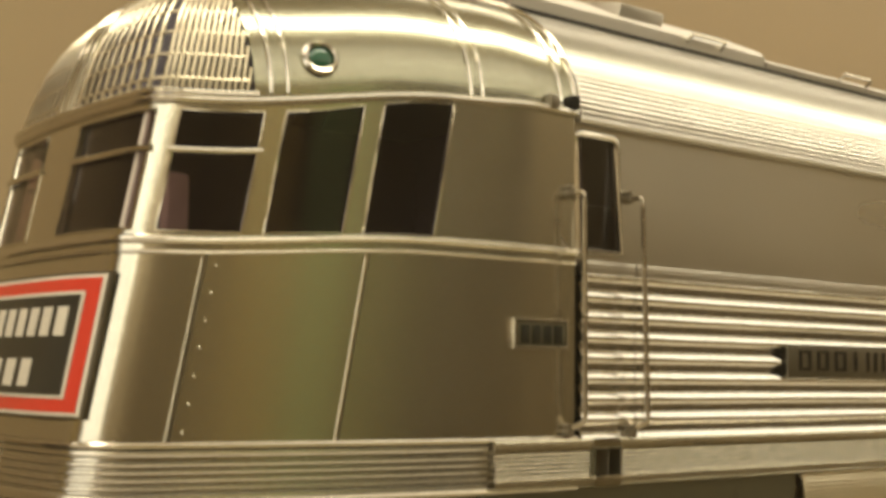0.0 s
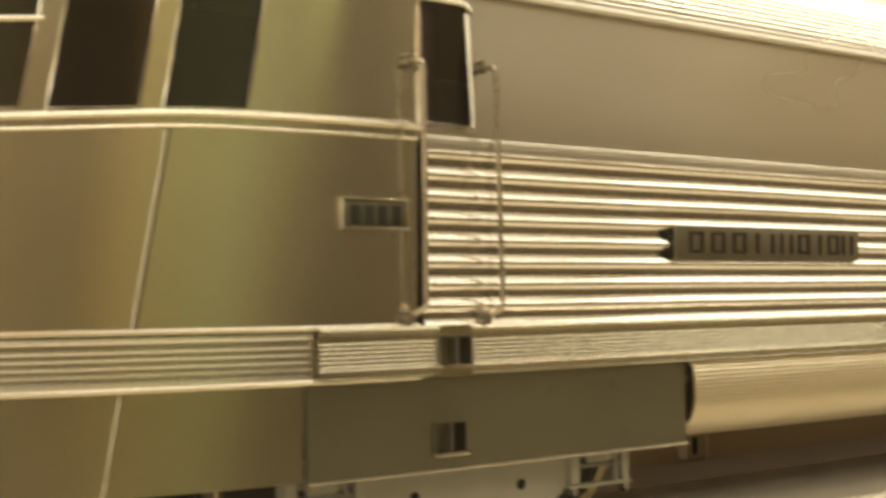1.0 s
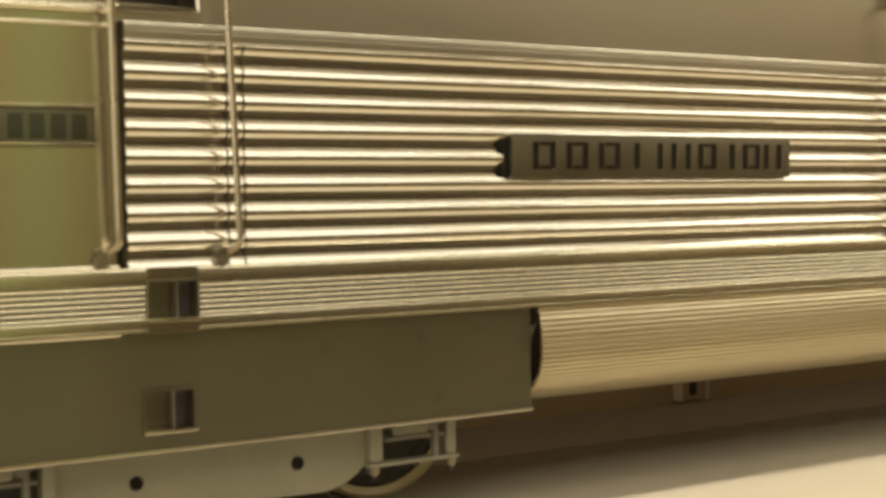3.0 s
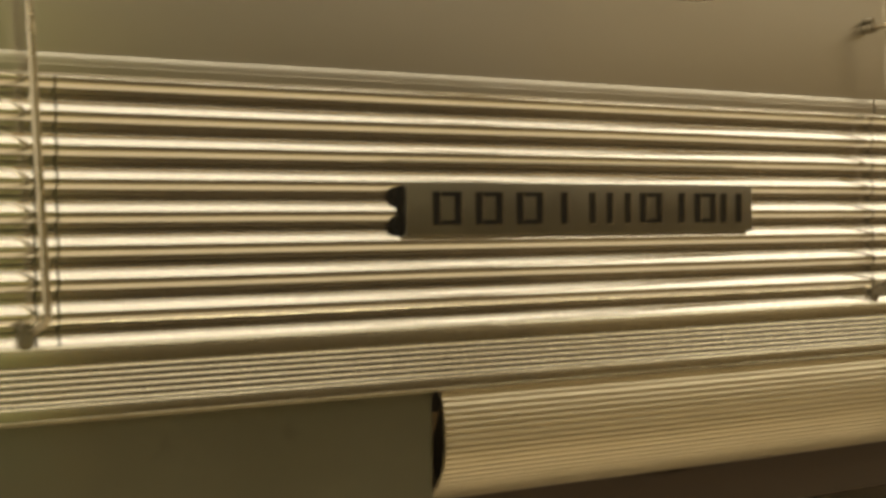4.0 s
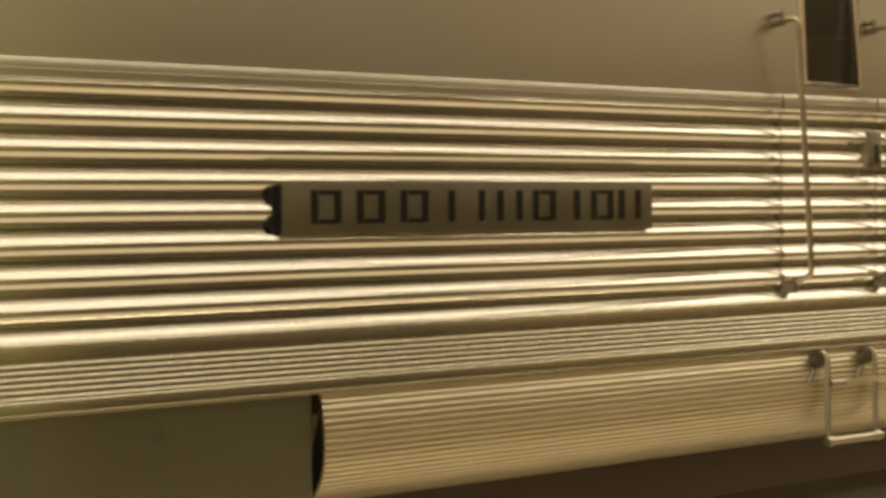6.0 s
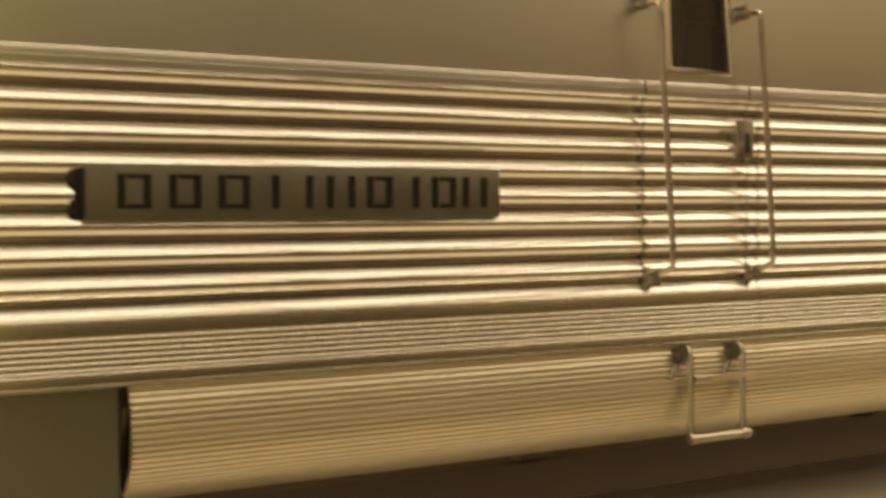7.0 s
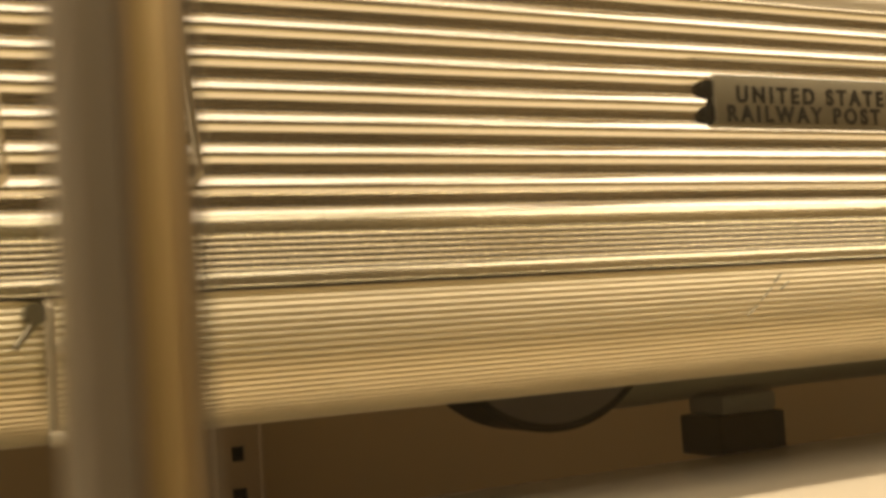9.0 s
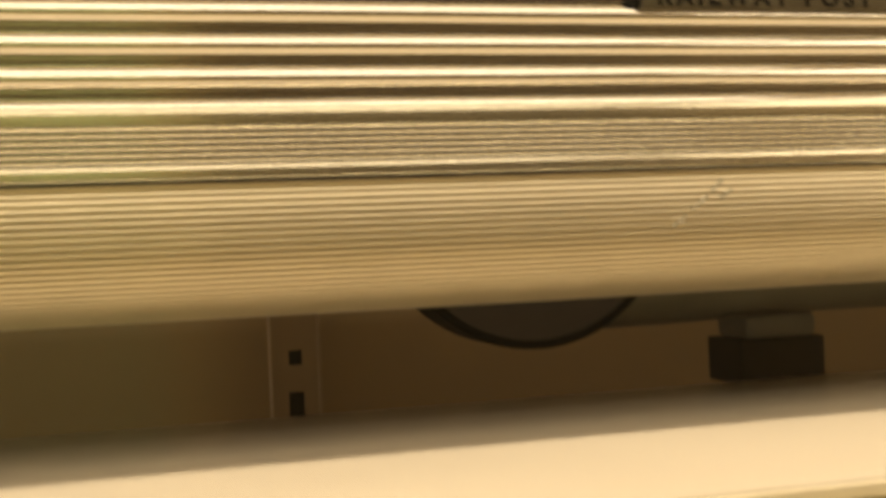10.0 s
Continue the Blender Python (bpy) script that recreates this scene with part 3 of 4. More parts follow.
# nose sill: heavier ribs up to the step in the moulding
for z, r in ((-0.0022, 0.0016), (-0.0062, 0.0011), (-0.0092, 0.0010), (-0.0122, 0.0010), (-0.0152, 0.0011), (-0.0190, 0.0020)):
    loco_part("sill_rib", tube([nose(rad(p), z, 0.0010) for p in steps(SILL0, 180 - SILL0, 60)], r, 8), steel_rib, "rounded steel rib of the nose sill")
loco_part("sill_backing", shell([rad(v) for v in steps(1, 179, 60)], steps(-0.0225, 0.001, 4), lambda u, v: nose(u, v, 0.0), -0.001), steel_rib, "steel band behind the sill ribs")
# nose skirt under the sill
for z in (-0.021, 0.0008):
    loco_part("sill_bead", tube([nose(rad(p), z, 0.0018) for p in steps(1, 179, 66)], 0.0014, 7), steel_bright, "bright edge bead of the sill")
loco_part("nose_skirt", shell([rad(v) for v in steps(SKIRT0, 180 - SKIRT0, 60)], steps(-0.0615, -0.0215, 5), lambda u, v: nose(u, v, 0.0005), -0.0015), steel_nose_skirt, "rolled steel skirt under the nose")
for p in (38.0, 58.55):
    loco_part("seam_strip", tube([nose(rad(p), z, 0.0008) for z in steps(-0.061, -0.022, 5)], 0.0010, 6), steel_bright, "raised steel seam of the nose skirt")

# ---- body side from the door back ----
def wob(seed, amp=0.00022):
    def f(x):
        return (amp * noise.noise((x * 14, seed * 7.3, 0.5)), amp * 1.3 * noise.noise((x * 11, seed * 3.1, 4.5)))
    return f


PITCH = 0.0096


def flute(i):
    """Outline of one rounded flute, its back flat against the side."""
    c = PITCH * i
    arc = [(0.0014 - 0.0032 * (1 - abs(t) ** 1.7), c - 0.0009 + (0.0056 if t > 0 else 0.0038) * t) for t in (math.sin(math.pi / 2 * (k / 12 - 1)) for k in range(25))]
    return arc + [(0.0045, c + 0.00475), (0.0045, c - 0.00475)]


SECTIONS = ((0.0003, 0.0356), (0.0363, 0.0418), (0.0425, 0.3710), (0.3718, 0.4259), (0.4266, 0.4320), (0.4328, END))
for s, (x0, x1) in enumerate(SECTIONS):
    for i in range(9):
        spans = [(x0, x1)]
        if s == 2 and i == 4:
            spans = [(x0, 0.1500), (0.1545, x1)]
        if s == 5 and i == 4:
            spans = [(x0, 0.6272), (0.6315, x1)]
        for a, b in spans:
            loco_part("flute", sweep(flute(i), a, b, max(3, int((b - a) / 0.008)), wob(i + 20 * s, 0.00012)), steel_flute)
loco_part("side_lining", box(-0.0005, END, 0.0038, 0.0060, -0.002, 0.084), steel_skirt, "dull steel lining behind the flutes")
strip = [(-0.0022, 0.0772), (-0.0026, 0.0776), (-0.0026, 0.0800), (-0.0023, 0.0802), (-0.0023, 0.0830), (-0.0022, 0.0832), (0.004, 0.0832), (0.004, 0.0772)]
for x0, x1 in ((0.0, 0.0355), (0.0365, 0.3712), (0.3722, 0.4262), (0.4270, END)):
    loco_part("belt_strip", sweep(strip, x0, x1, 30, wob(3, 0.0001)), steel_side, "plain steel belt strip above the flutes")

# upper side with the door windows, cut round their openings
DOORS = ((-0.0025, 0.0260), (0.3845, 0.4165))
LO, HI = 0.0878, 0.1440
zs = sorted({0.083, LO, HI, 0.150, *steps(0.083, 0.150, 4)})
xs = sorted({-0.012, END, *[v for d in DOORS for v in d], *steps(-0.01, END, 60)})
xs = [v for v in xs if v in (-0.012, END) or any(v in d for d in DOORS) or all(abs(v - e) > 0.004 for d in DOORS for e in d)]


def side(u, v):
    return Vector((u, 0.0022 * smooth(0.083, 0.150, v) + 0.00025 * noise.noise((u * 9, v * 20, 2.0)), v))


loco_part("upper_side", shell(xs, zs, side, 0.002, lambda u, v: LO < v < HI and any(a < u < b for a, b in DOORS)), steel_side,
          "satin steel upper side panel")
for a, b in DOORS:
    r = 0.005
    loop = [(a, LO), (a, HI - r)] + [(a + r - r * math.cos(q), HI - r + r * math.sin(q)) for q in steps(0.2, 1.4, 4)]
    loop += [(b - r + r * math.sin(q), HI - r + r * math.cos(q)) for q in steps(0.2, 1.4, 4)] + [(b, HI - r), (b, LO), (a, LO)]
    loco_part("door_window_frame", tube([side(x, z) + Vector((0, -0.0008, 0)) for x, z in loop], 0.0017, 7), steel_bright, "rounded steel frame of the door window")
    loco_part("door_window", box(a - 0.001, b + 0.001, 0.0035, 0.0042, LO - 0.001, HI + 0.001), cab_glass, "smoked glass door window")
    corner = bmesh.new()
    for sgn, x in ((1, a), (-1, b)):
        vs = [corner.verts.new((x, 0.002, HI))] + [corner.verts.new((x + sgn * (r - r * math.sin(q)), 0.002, HI - r + r * math.cos(q))) for q in steps(0, math.pi / 2, 5)]
        corner.faces.new(vs)
    loco_part("window_corner", corner, steel_sheet, smooth=False)
    # dark sheet in place of the unlit room behind the glass
    loco_part("window_dark_sheet", box(a - 0.004, b + 0.004, 0.03, 0.032, LO - 0.004, HI + 0.004), dark_inside, "dark sheet standing in for the unlit space behind the door window")

# eave, roof ribs and roof
eave = [(-0.0012, 0.1485), (-0.0026, 0.1500), (-0.0022, 0.1518), (0.0005, 0.1528), (0.004, 0.1528), (0.004, 0.1485)]
loco_part("eave_strip", sweep(eave, -0.002, END, 50, wob(9, 0.0001)), steel_sheet, "rolled steel eave strip")


def roof(u, v):
    return Vector((u, W - W * math.cos(v), ZB + H * math.sin(v)))


A0 = 0.315
ribs = []
for k in range(0, 49):
    v = 0.03 + (A0 - 0.03) * k / 48
    p = roof(0, v)
    n = Vector((0, -math.cos(v) / W, math.sin(v) / H)).normalized() * (0.00048 * abs(math.sin(math.pi * 8 * k / 48)))
    ribs.append((p.y + n.y, p.z + n.z))
ribs += [(y + 0.002, z - 0.001) for y, z in ribs[::-12]]
loco_part("roof_ribbing", sweep(ribs, 0.0, END, 40, wob(11, 0.0001)), steel_side, "fine ribbed steel band under the roof")
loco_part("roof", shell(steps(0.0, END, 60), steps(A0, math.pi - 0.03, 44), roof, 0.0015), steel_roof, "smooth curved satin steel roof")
loco_part("far_side", box(0.0, END, 2 * W - 0.002, 2 * W, -0.0615, 0.152), steel_sheet, "steel far side of the body")
loco_part("end_wall", box(END - 0.002, END, 0.003, 2 * W - 0.003, -0.02, 0.150), steel_sheet, "plain steel end wall of the railcar")
loco_part("underframe", box(-0.02, END, 0.012, 2 * W - 0.012, -0.030, -0.002), dark_inside, "dark underframe")

# raised walkway panels along the roof, with grab irons
for x0, x1, lift in ((0.002, 0.2120, 0.0145), (0.2150, 0.78, 0.008), (0.80, END, 0.010)):
    base = [(0.0550, 0.2185), (0.0545, 0.2185 + lift * 0.45), (0.0580, 0.2195 + lift * 0.62), (0.085, 0.2275 + lift), (0.115, 0.2300 + lift), (0.145, 0.2275 + lift),
            (0.172, 0.2195 + lift * 0.62), (0.175, 0.2185), (0.115, 0.222)]
    loco_part("roof_walk", sweep(base, x0, x1, 6), steel_sheet, "raised steel walkway panel on the roof")
# black strip draws the shadow along the walkway's lower edge
loco_part("walk_shadow_gap", sweep([(0.0525, 0.2140), (0.0515, 0.2165), (0.0550, 0.2188), (0.0575, 0.2155)], 0.0, END, 2), black, "black strip for the shadow gap under the walkway")
for x in (0.1405, 0.2900, 0.4400, 0.5900):
    pts = rounded([(x, 0.0565, 0.2215), (x, 0.0500, 0.2260), (x + 0.030, 0.0500, 0.2260), (x + 0.030, 0.0565, 0.2215)], 0.002)
    loco_part("grab_iron", tube(pts, 0.0010, 7), steel_bright, "small steel grab iron on the roof")
hatch = box(0.088, 0.124, 0.058, 0.088, 0.2255, 0.2400, 0.0015)
bmesh.ops.rotate(hatch, verts=hatch.verts, cent=(0.106, 0.073, 0.234), matrix=Matrix.Rotation(radians(14), 3, "X"))
loco_part("roof_hatch", hatch, steel_sheet, "small raised roof hatch")

# bolt and clip at the rear edge of the cab roof
clip = box(-0.0220, -0.0165, -0.0035, 0.002, 0.1525, 0.1590, 0.0008)
loco_part("roof_clip", clip, tread_steel, "small tarnished clip at the eave")
loco_part("roof_clip", box(-0.0085, -0.0040, -0.0040, 0.002, 0.1535, 0.1600, 0.0006), black, "small black clip at the eave")

# ---- sill band along the side ----
band = [(0.003, 0.0008), (-0.0026, 0.0008), (-0.0030, 0.0003), (-0.0030, -0.0046)]
for k in range(6):
    z = -0.0058 - 0.00188 * k
    band += [(-0.0024 - 0.00075 * (1 - abs(t) ** 1.6), z - 0.00088 * t) for t in (-1, -0.75, -0.5, -0.25, 0, 0.25, 0.5, 0.75, 1)]
band += [(-0.0028, -0.0166), (-0.0028, -0.0198), (-0.0038, -0.0203), (-0.0037, -0.0210), (0.003, -0.0210)]
for x0, x1 in ((-0.0540, 0.0060), (0.0236, 0.4318), (0.4322, END)):
    loco_part("side_sill", sweep(band, x0, x1, 2), steel_sill, "ribbed steel side sill", angle=40)
# foothold boxes in the sill and in the skirt
def foothold(x0, x1, z0, z1, y):
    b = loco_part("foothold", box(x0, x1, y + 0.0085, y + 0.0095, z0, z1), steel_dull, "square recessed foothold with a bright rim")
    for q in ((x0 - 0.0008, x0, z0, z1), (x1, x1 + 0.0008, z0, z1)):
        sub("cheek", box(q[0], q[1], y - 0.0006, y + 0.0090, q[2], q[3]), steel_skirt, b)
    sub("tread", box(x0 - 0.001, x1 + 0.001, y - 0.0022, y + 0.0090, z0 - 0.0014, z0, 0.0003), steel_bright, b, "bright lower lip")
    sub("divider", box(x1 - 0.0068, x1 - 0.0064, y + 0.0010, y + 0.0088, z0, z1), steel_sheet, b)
    # dark sheet gives the recess's right compartment its shade
    sub("shade_panel", box(x1 - 0.0064, x1, y + 0.0078, y + 0.0084, z0, z1), dark_inside, b)
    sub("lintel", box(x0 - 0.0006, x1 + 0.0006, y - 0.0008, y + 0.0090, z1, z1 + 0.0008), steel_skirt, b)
    return b


foothold(0.0066, 0.0230, -0.0162, -0.0042, -0.0036)
loco_part("sill_cap", box(0.0060, 0.0236, -0.0034, 0.003, -0.0034, 0.0008), steel_sill)
loco_part("sill_cap", box(0.0060, 0.0236, -0.0040, 0.003, -0.0216, -0.0178), steel_sill)
HX0, HX1, HZ0, HZ1 = 0.0052, 0.0222, -0.0546, -0.0418
foothold(HX0, HX1, HZ0, HZ1, -0.0004)
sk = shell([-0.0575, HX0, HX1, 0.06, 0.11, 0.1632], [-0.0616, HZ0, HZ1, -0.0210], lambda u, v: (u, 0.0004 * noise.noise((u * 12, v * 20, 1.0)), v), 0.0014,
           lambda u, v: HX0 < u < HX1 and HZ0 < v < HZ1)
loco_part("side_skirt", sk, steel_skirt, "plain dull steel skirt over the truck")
loco_part("skirt_edge", box(-0.0575, 0.1636, -0.0013, 0.0008, -0.0626, -0.0612, 0.0003), steel_bright, "bright lower edge of the skirt")
loco_part("skirt_lap", box(-0.0580, -0.0566, -0.0006, 0.0010, -0.0612, -0.0216), steel_skirt)

# ---- ribbed belly fairing ----
def fairing_line(d):
    """Point and outward normal of the fairing's section at the arc length d from its top edge."""
    if d < 0.0188:
        q = 1 - d / 0.0188
        n = Vector((-1.0, 0.0030 * 2.4 * q ** 1.4 / 0.0184)).normalized()
        return (-0.0040 + 0.0030 * q ** 2.4, -0.0395 + 0.0184 * q), n
    a = (d - 0.0188) / 0.0250
    return (0.0225 - 0.0265 * math.cos(a), -0.0395 - 0.0222 * math.sin(a)), Vector((-math.cos(a), -math.sin(a)))


fair = []
N = 208
for k in range(N + 1):
    (y, z), n = fairing_line(0.0554 * k / N)
    u = (26 * k / N) % 1.0
    rp = 0.00035 * math.sin(math.pi * u) - (0.0010 if u < 0.13 or u > 0.87 else 0.0)
    fair.append((y + rp * n[0], z + rp * n[1]))
inner = [(y + 0.0012, z + (0.0004 if i < 6 else 0.001)) for i, (y, z) in enumerate(fair[::-10])]
for x0, x1 in ((0.1662, 0.4318), (0.43205, END)):
    loco_part("belly_fairing", sweep(fair + inner, x0, x1, 6, wob(51, 0.00010)), steel_tank, "finely ribbed satin steel belly fairing", angle=50)
# dark block fills the gap at the skirt with shade
loco_part("fairing_end_shade", box(0.1600, 0.1662, 0.006, 0.060, -0.058, -0.023), wheel_dark, "dark block for the shaded open end of the fairing")

# short dark diagonal lines on the fairing
for x, z, dx, dz in ((0.6560, -0.0250, 0.0045, -0.0035), (0.6500, -0.0300, 0.0060, -0.0045), (0.6420, -0.0360, 0.0050, -0.0035), (0.6590, -0.0280, 0.0050, -0.0030)):
    (y0, z0), n = fairing_line((-0.0211 - z) * 1.02)
    (y1, z1), n = fairing_line((-0.0211 - z - dz) * 1.02)
    loco_part("rib_mark", tube([(x, y0 - 0.0003, z0), (x - dx, y1 - 0.0003, z1)], 0.00040, 5), steel_dull, "dark diagonal line across the ribs")

# ---- name plates ----
def plate(x0, x1, z0, z1, y):
    return loco_part("name_plate", box(x0, x1, y, 0.004, z0, z1, 0.0005), steel_dull, "dull nickel name plate with sunk black lettering")


for x0 in (0.1498, 0.6270):
    # black block and discs paint the shade where the flutes stop
    loco_part("notch_shade", box(x0 + 0.0008, x0 + 0.0040, -0.0016, 0.0046, 0.0308, 0.0470), black, "black block for the shaded notch in the flutes beside the name plate")
    for z in (0.0345, 0.0432):
        hole = disc(bmesh.new(), (x0 + 0.0024, z), 0.0030, -0.0023, 0.0040, 20, 0.0003)
        loco_part("flute_end_shade", hole, black, "black disc for the shaded open end of a flute")
main = plate(0.1530, 0.3030, 0.0303, 0.0479, -0.0036)
ZL0, ZL1, ST = 0.0338, 0.0447, 0.0024
STROKES = ((0.1628, 0.0106, "box"), (0.1792, 0.0104, "box"), (0.1955, 0.0106, "box"), (0.2140, 0.0024, "bar"), (0.2262, 0.0024, "bar"), (0.2338, 0.0104, "pair"),
           (0.2488, 0.0098, "box"), (0.2668, 0.0024, "bar"), (0.2745, 0.0098, "box"), (0.2872, 0.0100, "pair"))
for x, wide, shape in STROKES:
    spans = [(x, x + ST, ZL0, ZL1)]
    if shape != "bar":
        spans.append((x + wide - ST, x + wide, ZL0, ZL1))
    if shape == "box":
        spans += [(x + ST, x + wide - ST, ZL0, ZL0 + 0.0015), (x + ST, x + wide - ST, ZL1 - 0.0015, ZL1)]
    bm = bmesh.new()
    for x0, x1, z0, z1 in spans:
        add_box(bm, x0, x1, -0.0039, -0.0033, z0, z1)
    stroke = sub("letter_bar", bm, black, main)
    # bright strips draw edge highlights, so the bars look sunk
    edge = bmesh.new()
    for x0, x1, z0, z1 in spans[:2]:
        add_box(edge, x1, x1 + 0.00035, -0.0042, -0.0033, z0 + 0.0008, z1)
        add_box(edge, x0, x1, -0.0042, -0.0033, z0 - 0.00035, z0)
    sub("letter_glint", edge, steel_bright, main, "bright strip drawn as the highlight on the sunk bar's edge")
post = plate(0.6302, 0.7700, 0.0303, 0.0484, -0.0036)


def words(text, x, z, height, y, parent):
    c = bpy.data.curves.new("words", "FONT")
    c.body, c.size, c.extrude, c.offset, c.space_character = text, height / 0.70, 0.0002, 0.00032, 1.45
    tmp = bpy.data.objects.new("words", c)
    scene.collection.objects.link(tmp)
    me = bpy.data.meshes.new_from_object(tmp.evaluated_get(bpy.context.evaluated_depsgraph_get()))
    bpy.data.objects.remove(tmp)
    me.transform(LOCO_INV @ Matrix.Translation((x, y, z)) @ pose(0, 0, 0, 90))
    me.materials.clear()
    me.materials.append(black)
    ob = new("lettering", me)
    ob.parent = parent
    return tagged(ob, "black sunk capital lettering")


words("UNITED STATES", 0.6400, 0.0384, 0.0058, -0.0037, post)
words("RAILWAY POST OFFICE", 0.6350, 0.0307 + 0.0006, 0.0058, -0.0037, post)

num = loco_part("number_plate", box(-0.0420, -0.0095, -0.0012, 0.004, 0.0412, 0.0548, 0.0004), steel_skirt, "small dull steel plate with four dark sunk bars")
for z in (0.0412, 0.0536):
    sub("rim", box(-0.0426, -0.0089, -0.0022, 0.002, z, z + 0.0014, 0.0003), steel_bright, num)
for x in (-0.0426, -0.0103):
    sub("rim", box(x, x + 0.0014, -0.0022, 0.002, 0.0426, 0.0536, 0.0003), steel_bright, num)
for k in range(4):
    sub("digit_bar", box(-0.0378 + 0.0068 * k, -0.0330 + 0.0068 * k, -0.0016, -0.0008, 0.0437, 0.0520, 0.0002), digit_dark, num)

# ---- nose emblem: a framed enamel sign with pale bars for its lettering ----
ZS0, ZS1, HALF = 0.0105, 0.0675, 0.0740


def emblem(v, z, out=0.0):
    u = v / HALF
    x = -0.2325 + 0.003 * u ** 2 + 0.006 * u ** 6 + 0.18 * z
    return Vector((x - out, W + v, z))


def sheet(v0, v1, z0, z1, out, thick=0.0012):
    return shell(steps(z0, z1, 4), steps(v0, v1, 14), lambda a, b: emblem(b, a, out), -thick)


sign = loco_part("emblem", sheet(-HALF, HALF, ZS0, ZS1, 0.0, 0.0022), steel_dull, "framed red and black enamel sign on the nose")
for nm, m, out, mat, word in (("outer_line", 0.0012, 0.0014, sign_white, "thin white edge line"), ("border", 0.0030, 0.0018, red_enamel, "red enamel border"),
                              ("line", 0.0094, 0.0022, sign_white, "white line inside the border"), ("field", 0.0112, 0.0026, sign_black, "charcoal field")):
    mz = m * 0.8
    sub(nm, sheet(-HALF + m, HALF - m, ZS0 + mz, ZS1 - mz, out), mat, sign, word)
for z0, z1, spans in ((0.0425, 0.0540, [(-0.0580 + 0.0117 * k, 0.0074) for k in range(10)]), (0.0225, 0.0335, [(-0.0375 + 0.0152 * k, 0.0092) for k in range(5)])):
    for v, wd in spans:
        sub("letter_bar", sheet(v, v + wd, z0, z1, 0.0034, 0.0008), sign_white, sign)

# ---- handrails ----
def handrail(xt, xb, zt, zb, ot, ob_, shade):
    bar = rounded([(xt - 0.0015, 0.001, zt), (xt, ot, zt + 0.0006), (xt + 0.0004, ot, zt - 0.004), (xb, ob_, zb + 0.006), (xb + 0.0004, ob_, zb + 0.002), (xb - 0.004, 0.0, zb - 0.003)], 0.0026)
    rail = loco_part("handrail", tube(bar, 0.00120, 9), rail_steel, "bent steel wire handrail beside the door")
    for x, z in ((xt - 0.0015, zt), (xb - 0.0045, zb - 0.0035)):
        sub("bracket", disc(bmesh.new(), (x, z), 0.0021, -0.0045, 0.002, 14, 0.0005), shade, rail, "round bracket of the handrail")
        sub("bolt", disc(bmesh.new(), (x - 0.0006, z + 0.0030), 0.0012, -0.0040, 0.002, 8, 0.0003), shade, rail)
    return rail


handrail(-0.0068, -0.0048, 0.1135, 0.0070, -0.0095, -0.0085, tread_steel)
handrail(0.0325, 0.0372, 0.1145, 0.0062, -0.0095, -0.0085, tread_steel)
handrail(0.3722, 0.3805, 0.1125, 0.0085, -0.0100, -0.0085, tread_steel)
handrail(0.4255, 0.4340, 0.1125, 0.0090, -0.0100, -0.0085, tread_steel)

# door latch
latch = loco_part("door_latch", box(0.4205, 0.4295, -0.0021, 0.004, 0.0535, 0.0695, 0.0006), tread_steel, "tarnished recessed door latch")
sub("keeper", box(0.4222, 0.4285, -0.0028, -0.0020, 0.0545, 0.0655, 0.0003), tread_steel, latch)
sub("slot", box(0.4238, 0.4268, -0.0031, -0.0024, 0.0560, 0.0640, 0.0003), wheel_dark, latch)
sub("lever", box(0.4188, 0.4213, -0.0046, -0.0015, 0.0560, 0.0600, 0.0005), tread_steel, latch)

# ---- boarding step ----
FOOT = -0.0584
stp = loco_part("boarding_step", tube([(0.3890, -0.0075, FOOT), (0.3990, -0.0078, FOOT), (0.4212, -0.0078, FOOT)], 0.0017, 10), tread_steel, "wire boarding step hanging below the door")
for x in (0.3908, 0.4186):
    sub("hanger", tube(rounded([(x, 0.004, -0.0215), (x, -0.0070, -0.0225), (x - 0.0004, -0.0075, FOOT + 0.0007)], 0.003), 0.0011, 8), tread_steel, stp, "dull steel hanger")
    sub("hanger_lug", disc(bmesh.new(), (x - 0.0032, -0.0252), 0.0030, -0.0065, 0.002, 14, 0.0005), steel_dull, stp)
    # dark streak down the fairing, drawn as the shadow of lug and hanger
    pts = [(x - dx, fairing_line((z - 0.0211) * 1.02)[0][0] - 0.0004, -z) for dx, z in ((0.0026, 0.0262), (0.0052, 0.0300), (0.0085, 0.0340))]
    sub("hanger_shadow", tube(pts, 0.0010, 8), steel_dull, stp, "dark diagonal streak painted in as the hanger's shadow")
    sub("hanger_foot", tube([(x - 0.0016, -0.0078, FOOT), (x + 0.0010, -0.0078, FOOT)], 0.0022, 10), tread_steel, stp)
sub("upper_bar", box(0.3920, 0.4240, -0.0088, -0.0060, -0.0352, -0.0334, 0.0004), steel_tank, stp)
sub("knuckle", tube([(0.3915, -0.0078, -0.0345), (0.3985, -0.0092, -0.0345)], 0.0016, 8), tread_steel, stp)


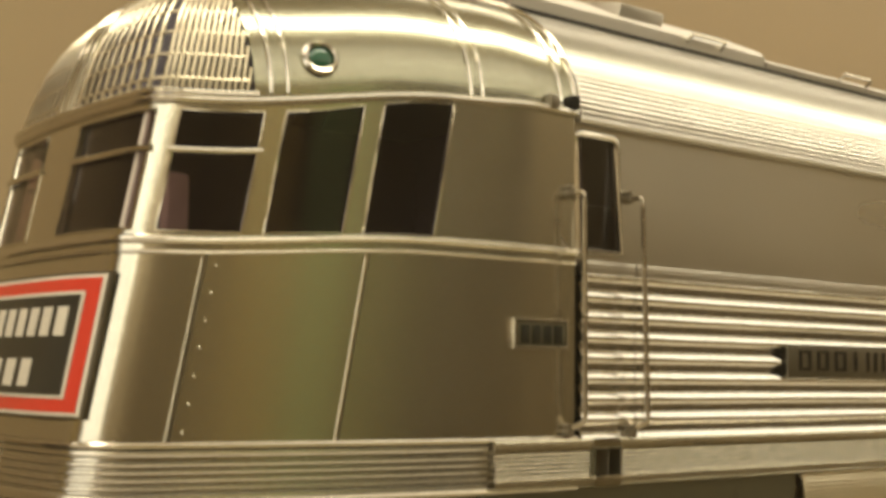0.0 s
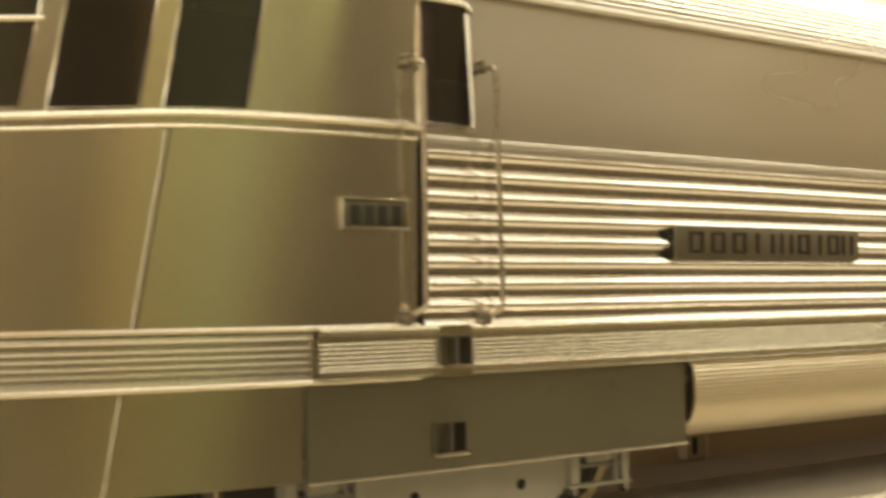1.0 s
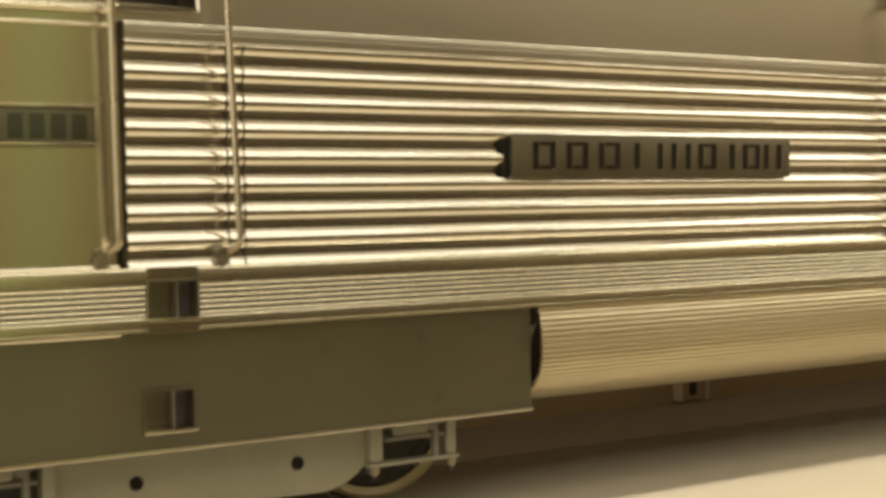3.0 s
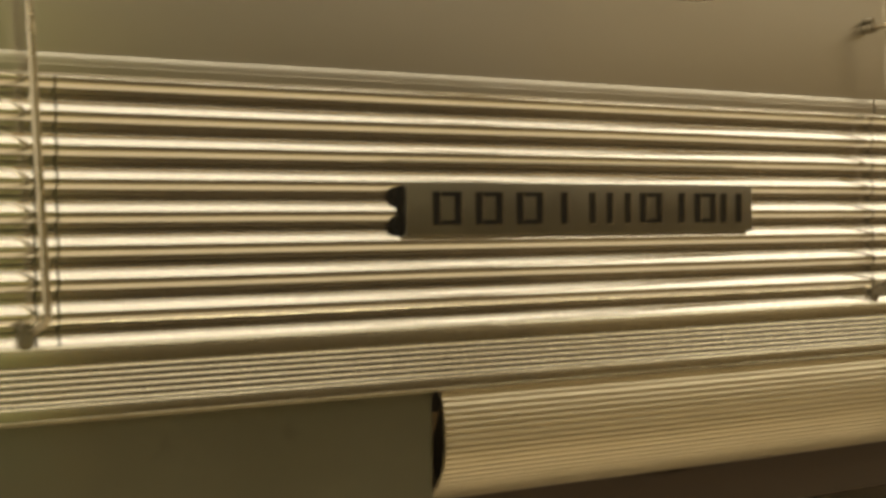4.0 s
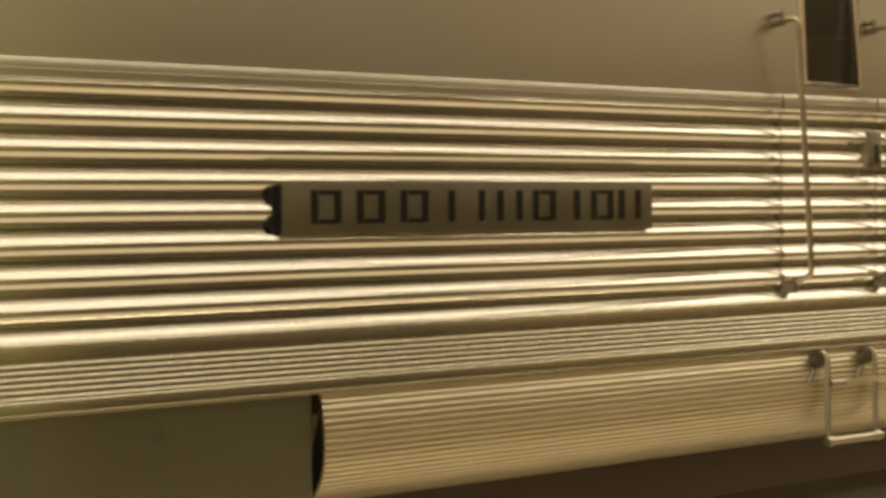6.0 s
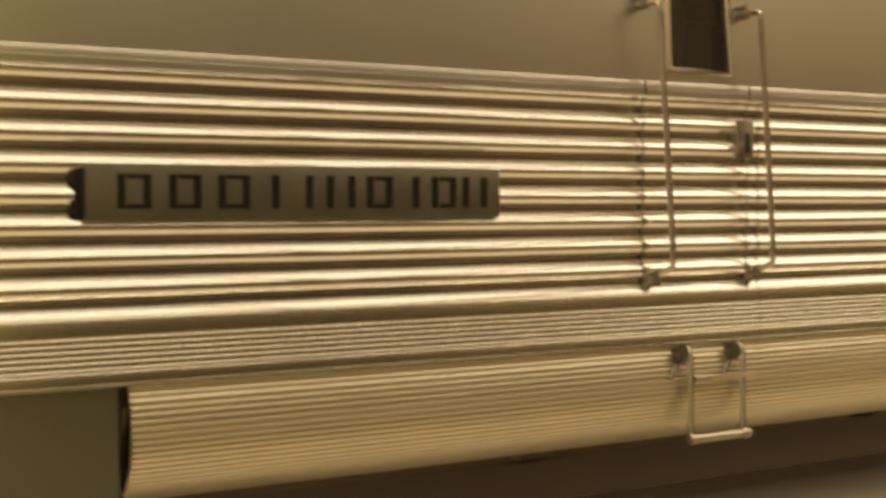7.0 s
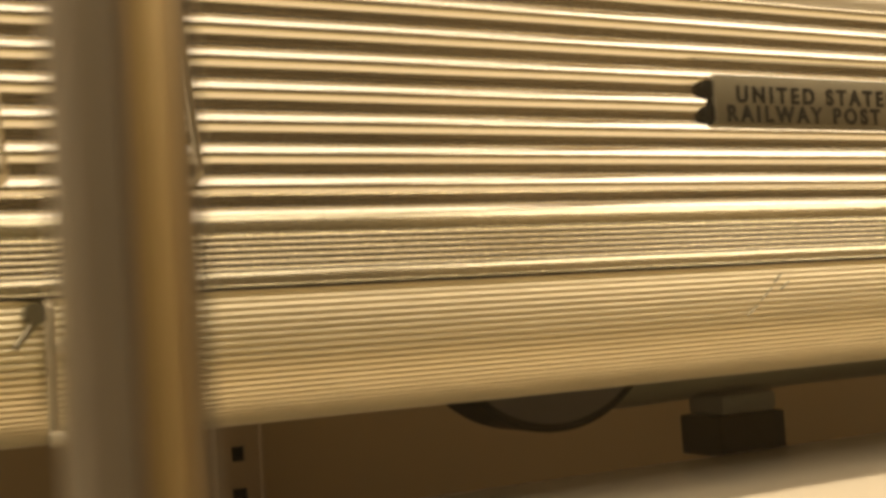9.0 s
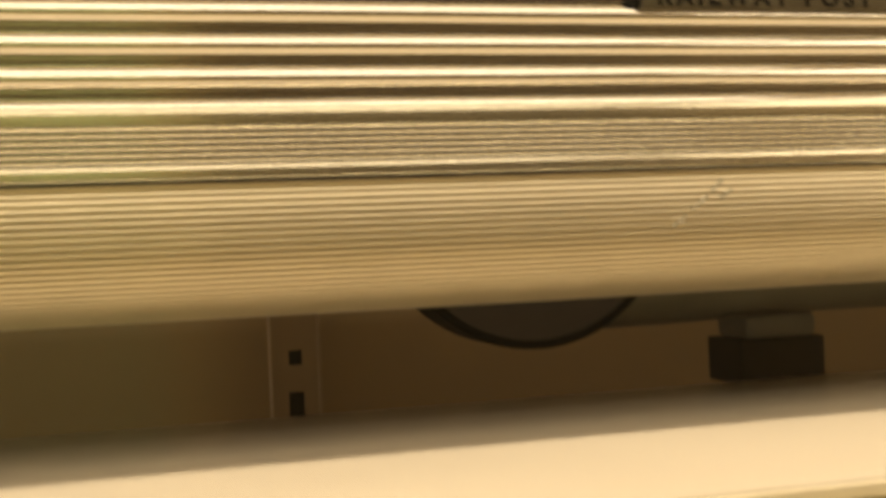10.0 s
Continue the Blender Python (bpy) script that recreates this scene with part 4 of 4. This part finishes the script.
# ---- trucks ----
def truck(cx, name="truck"):
    t = root(name, (0, 0, 0), "", "")
    t.parent = loco
    t.location = (0, 0, 0)
    y = 0.0165
    out = [(-0.0645, -0.050), (-0.0640, -0.0700), (-0.0625, -0.0760), (-0.0590, -0.0820), (-0.0545, -0.0857), (-0.0490, -0.0872), (0.0435, -0.0886), (0.0500, -0.0868),
           (0.0560, -0.0828), (0.0615, -0.0780), (0.0645, -0.0725), (0.0648, -0.0660), (0.0640, -0.050)]
    bm = bmesh.new()
    front = [bm.verts.new((cx + x, y, z)) for x, z in out]
    rear = [bm.verts.new((cx + x, y + 0.003, z)) for x, z in out]
    bm.faces.new(front)
    bm.faces.new(rear[::-1])
    for i in range(len(out)):
        j = (i + 1) % len(out)
        bm.faces.new((front[j], front[i], rear[i], rear[j]))
    bmesh.ops.bevel(bm, geom=[e for e in bm.edges if all(v in front for v in e.verts)], offset=0.0005, segments=1, affect="EDGES")
    frame_plate = sub("side_frame", bm, grey_paint, t, "grey painted truck side frame with two holes")
    sub("frame_lining", box(cx - 0.0655, cx + 0.0655, y + 0.0031, y + 0.0060, -0.0850, -0.0500, 0.0020), wheel_dark, t)
    # black discs paint the dark of two open holes on the solid plate
    for x in (cx - 0.0308, cx + 0.0308):
        sub("frame_hole_disc", disc(bmesh.new(), (x, -0.0760), 0.0026, y - 0.0003, y + 0.001, 18), black, t)
    for s in (-1, 1):
        wx = cx + s * 0.0790
        zc = DECK + 0.0385
        for far in (0, 1):
            flip = (lambda v: 2 * W - v) if far else (lambda v: v)
            tread = [(0.0316, flip(0.0452)), (0.0345, flip(0.0440)), (0.0362, flip(0.0446)), (0.0366, flip(0.0555)), (0.0345, flip(0.0560)), (0.0316, flip(0.0555))]
            wheel = sub("wheel", spin(tread, (wx, zc + 0.0005)), wheel_tread, t, "worn steel flanged wheel")
            sub("flange", spin([(0.0340, flip(0.0556)), (0.0374, flip(0.0558)), (0.0385, flip(0.0575)), (0.0385, flip(0.0600)), (0.0360, flip(0.0610)), (0.0340, flip(0.0605))], (wx, zc + 0.0005)), wheel_dark, t, "dark wheel flange")
            sub("wheel_disc", disc(bmesh.new(), (wx, zc), 0.0320, flip(0.0470), flip(0.0585), 40, 0.001), wheel_dark, t)
            sub("wheel_rim", spin([(0.0255, flip(0.0462)), (0.0285, flip(0.0455)), (0.0300, flip(0.0462)), (0.0300, flip(0.050)), (0.0255, flip(0.050))], (wx, zc)), wheel_dark, t)
        sub("axle", disc(bmesh.new(), (wx, zc), 0.0045, 0.020, 2 * W - 0.020, 16), wheel_dark, t)
        # journal box with its hanger
        jb = sub("journal_box", box(wx - 0.0140, wx + 0.0160, 0.0150, 0.0260, -0.0670, -0.0560, 0.0010), box_grey, t, "grimy grey journal box")
        sub("pedestal", box(wx - 0.0190, wx - 0.0135, 0.0130, 0.0220, -0.0790, -0.0540, 0.0008), grey_paint, t)
        sub("pedestal", box(wx + 0.0150, wx + 0.0195, 0.0130, 0.0220, -0.0800, -0.0540, 0.0008), grey_paint, t)
        lid = box(wx - 0.0095, wx + 0.0050, 0.0110, 0.0150, -0.0690, -0.0600, 0.0010)
        bmesh.ops.rotate(lid, verts=lid.verts, cent=(wx - 0.002, 0.013, -0.064), matrix=Matrix.Rotation(radians(-16), 3, "X"))
        sub("box_lid", lid, grey_paint, t, "tilted lid of the journal box")
        sub("hanger_bar", box(wx + 0.0085, wx + 0.0108, 0.0120, 0.0150, -0.0795, -0.0600, 0.0004), box_grey, t)
        sub("rubbing_block", box(wx - 0.0125, wx + 0.0140, 0.0130, 0.0160, -0.0715, -0.0698, 0.0005), box_grey, t)
        sub("tie_bar", box(wx - 0.0205, wx + 0.0200, 0.0115, 0.0165, -0.0806, -0.0791, 0.0005), grey_paint, t)
        for x in (wx - 0.0175, wx + 0.0170):
            sub("bolt", disc(bmesh.new(), (x, -0.0822), 0.0020, 0.0120, 0.0170, 8, 0.0004), tread_steel, t)
            sub("nut", disc(bmesh.new(), (x, -0.0848), 0.0013, 0.0125, 0.0165, 6, 0.0003), wheel_dark, t)
        sub("spring", disc(bmesh.new(), (wx + 0.0075, -0.0655), 0.0026, 0.0105, 0.0155, 14, 0.0006), box_grey, t)
    sub("bolster", box(cx - 0.012, cx + 0.012, 0.020, 2 * W - 0.020, -0.084, -0.032), wheel_dark, t)
    return t


truck(0.0374)
truck(1.12)

# ---- gear under the belly ----
FAN = (0.6360, -0.0250)
gear = loco_part("fan_housing", spin([(0.0560, 0.120), (0.0606, 0.119), (0.0620, 0.120), (0.0620, 0.150), (0.0606, 0.152), (0.0560, 0.152)], FAN, 72), black, "black ringed round fan housing under the belly")
sub("disc", disc(bmesh.new(), FAN, 0.0596, 0.1195, 0.148, 56), fan_grey, gear, "grey disc of the fan")
loco_part("air_pipe", tube([(0.652, 0.15, -0.066), (0.70, 0.15, -0.066), (0.80, 0.15, -0.064), (1.0, 0.15, -0.064)], 0.0165, 18), grey_paint, "grey air pipe under the belly")
bb = loco_part("battery_box", box(0.7280, 0.7695, 0.120, 0.150, -0.1085, -0.0890, 0.0015), black, "black box under the belly")
sub("cap", box(0.7320, 0.7670, 0.122, 0.148, -0.0890, -0.0790, 0.003), box_grey, bb, "grimy grey cap")
loco_part("belly_pan", box(0.68, END, 0.10, 0.20, -0.062, -0.030), grey_paint, "grey belly pan")
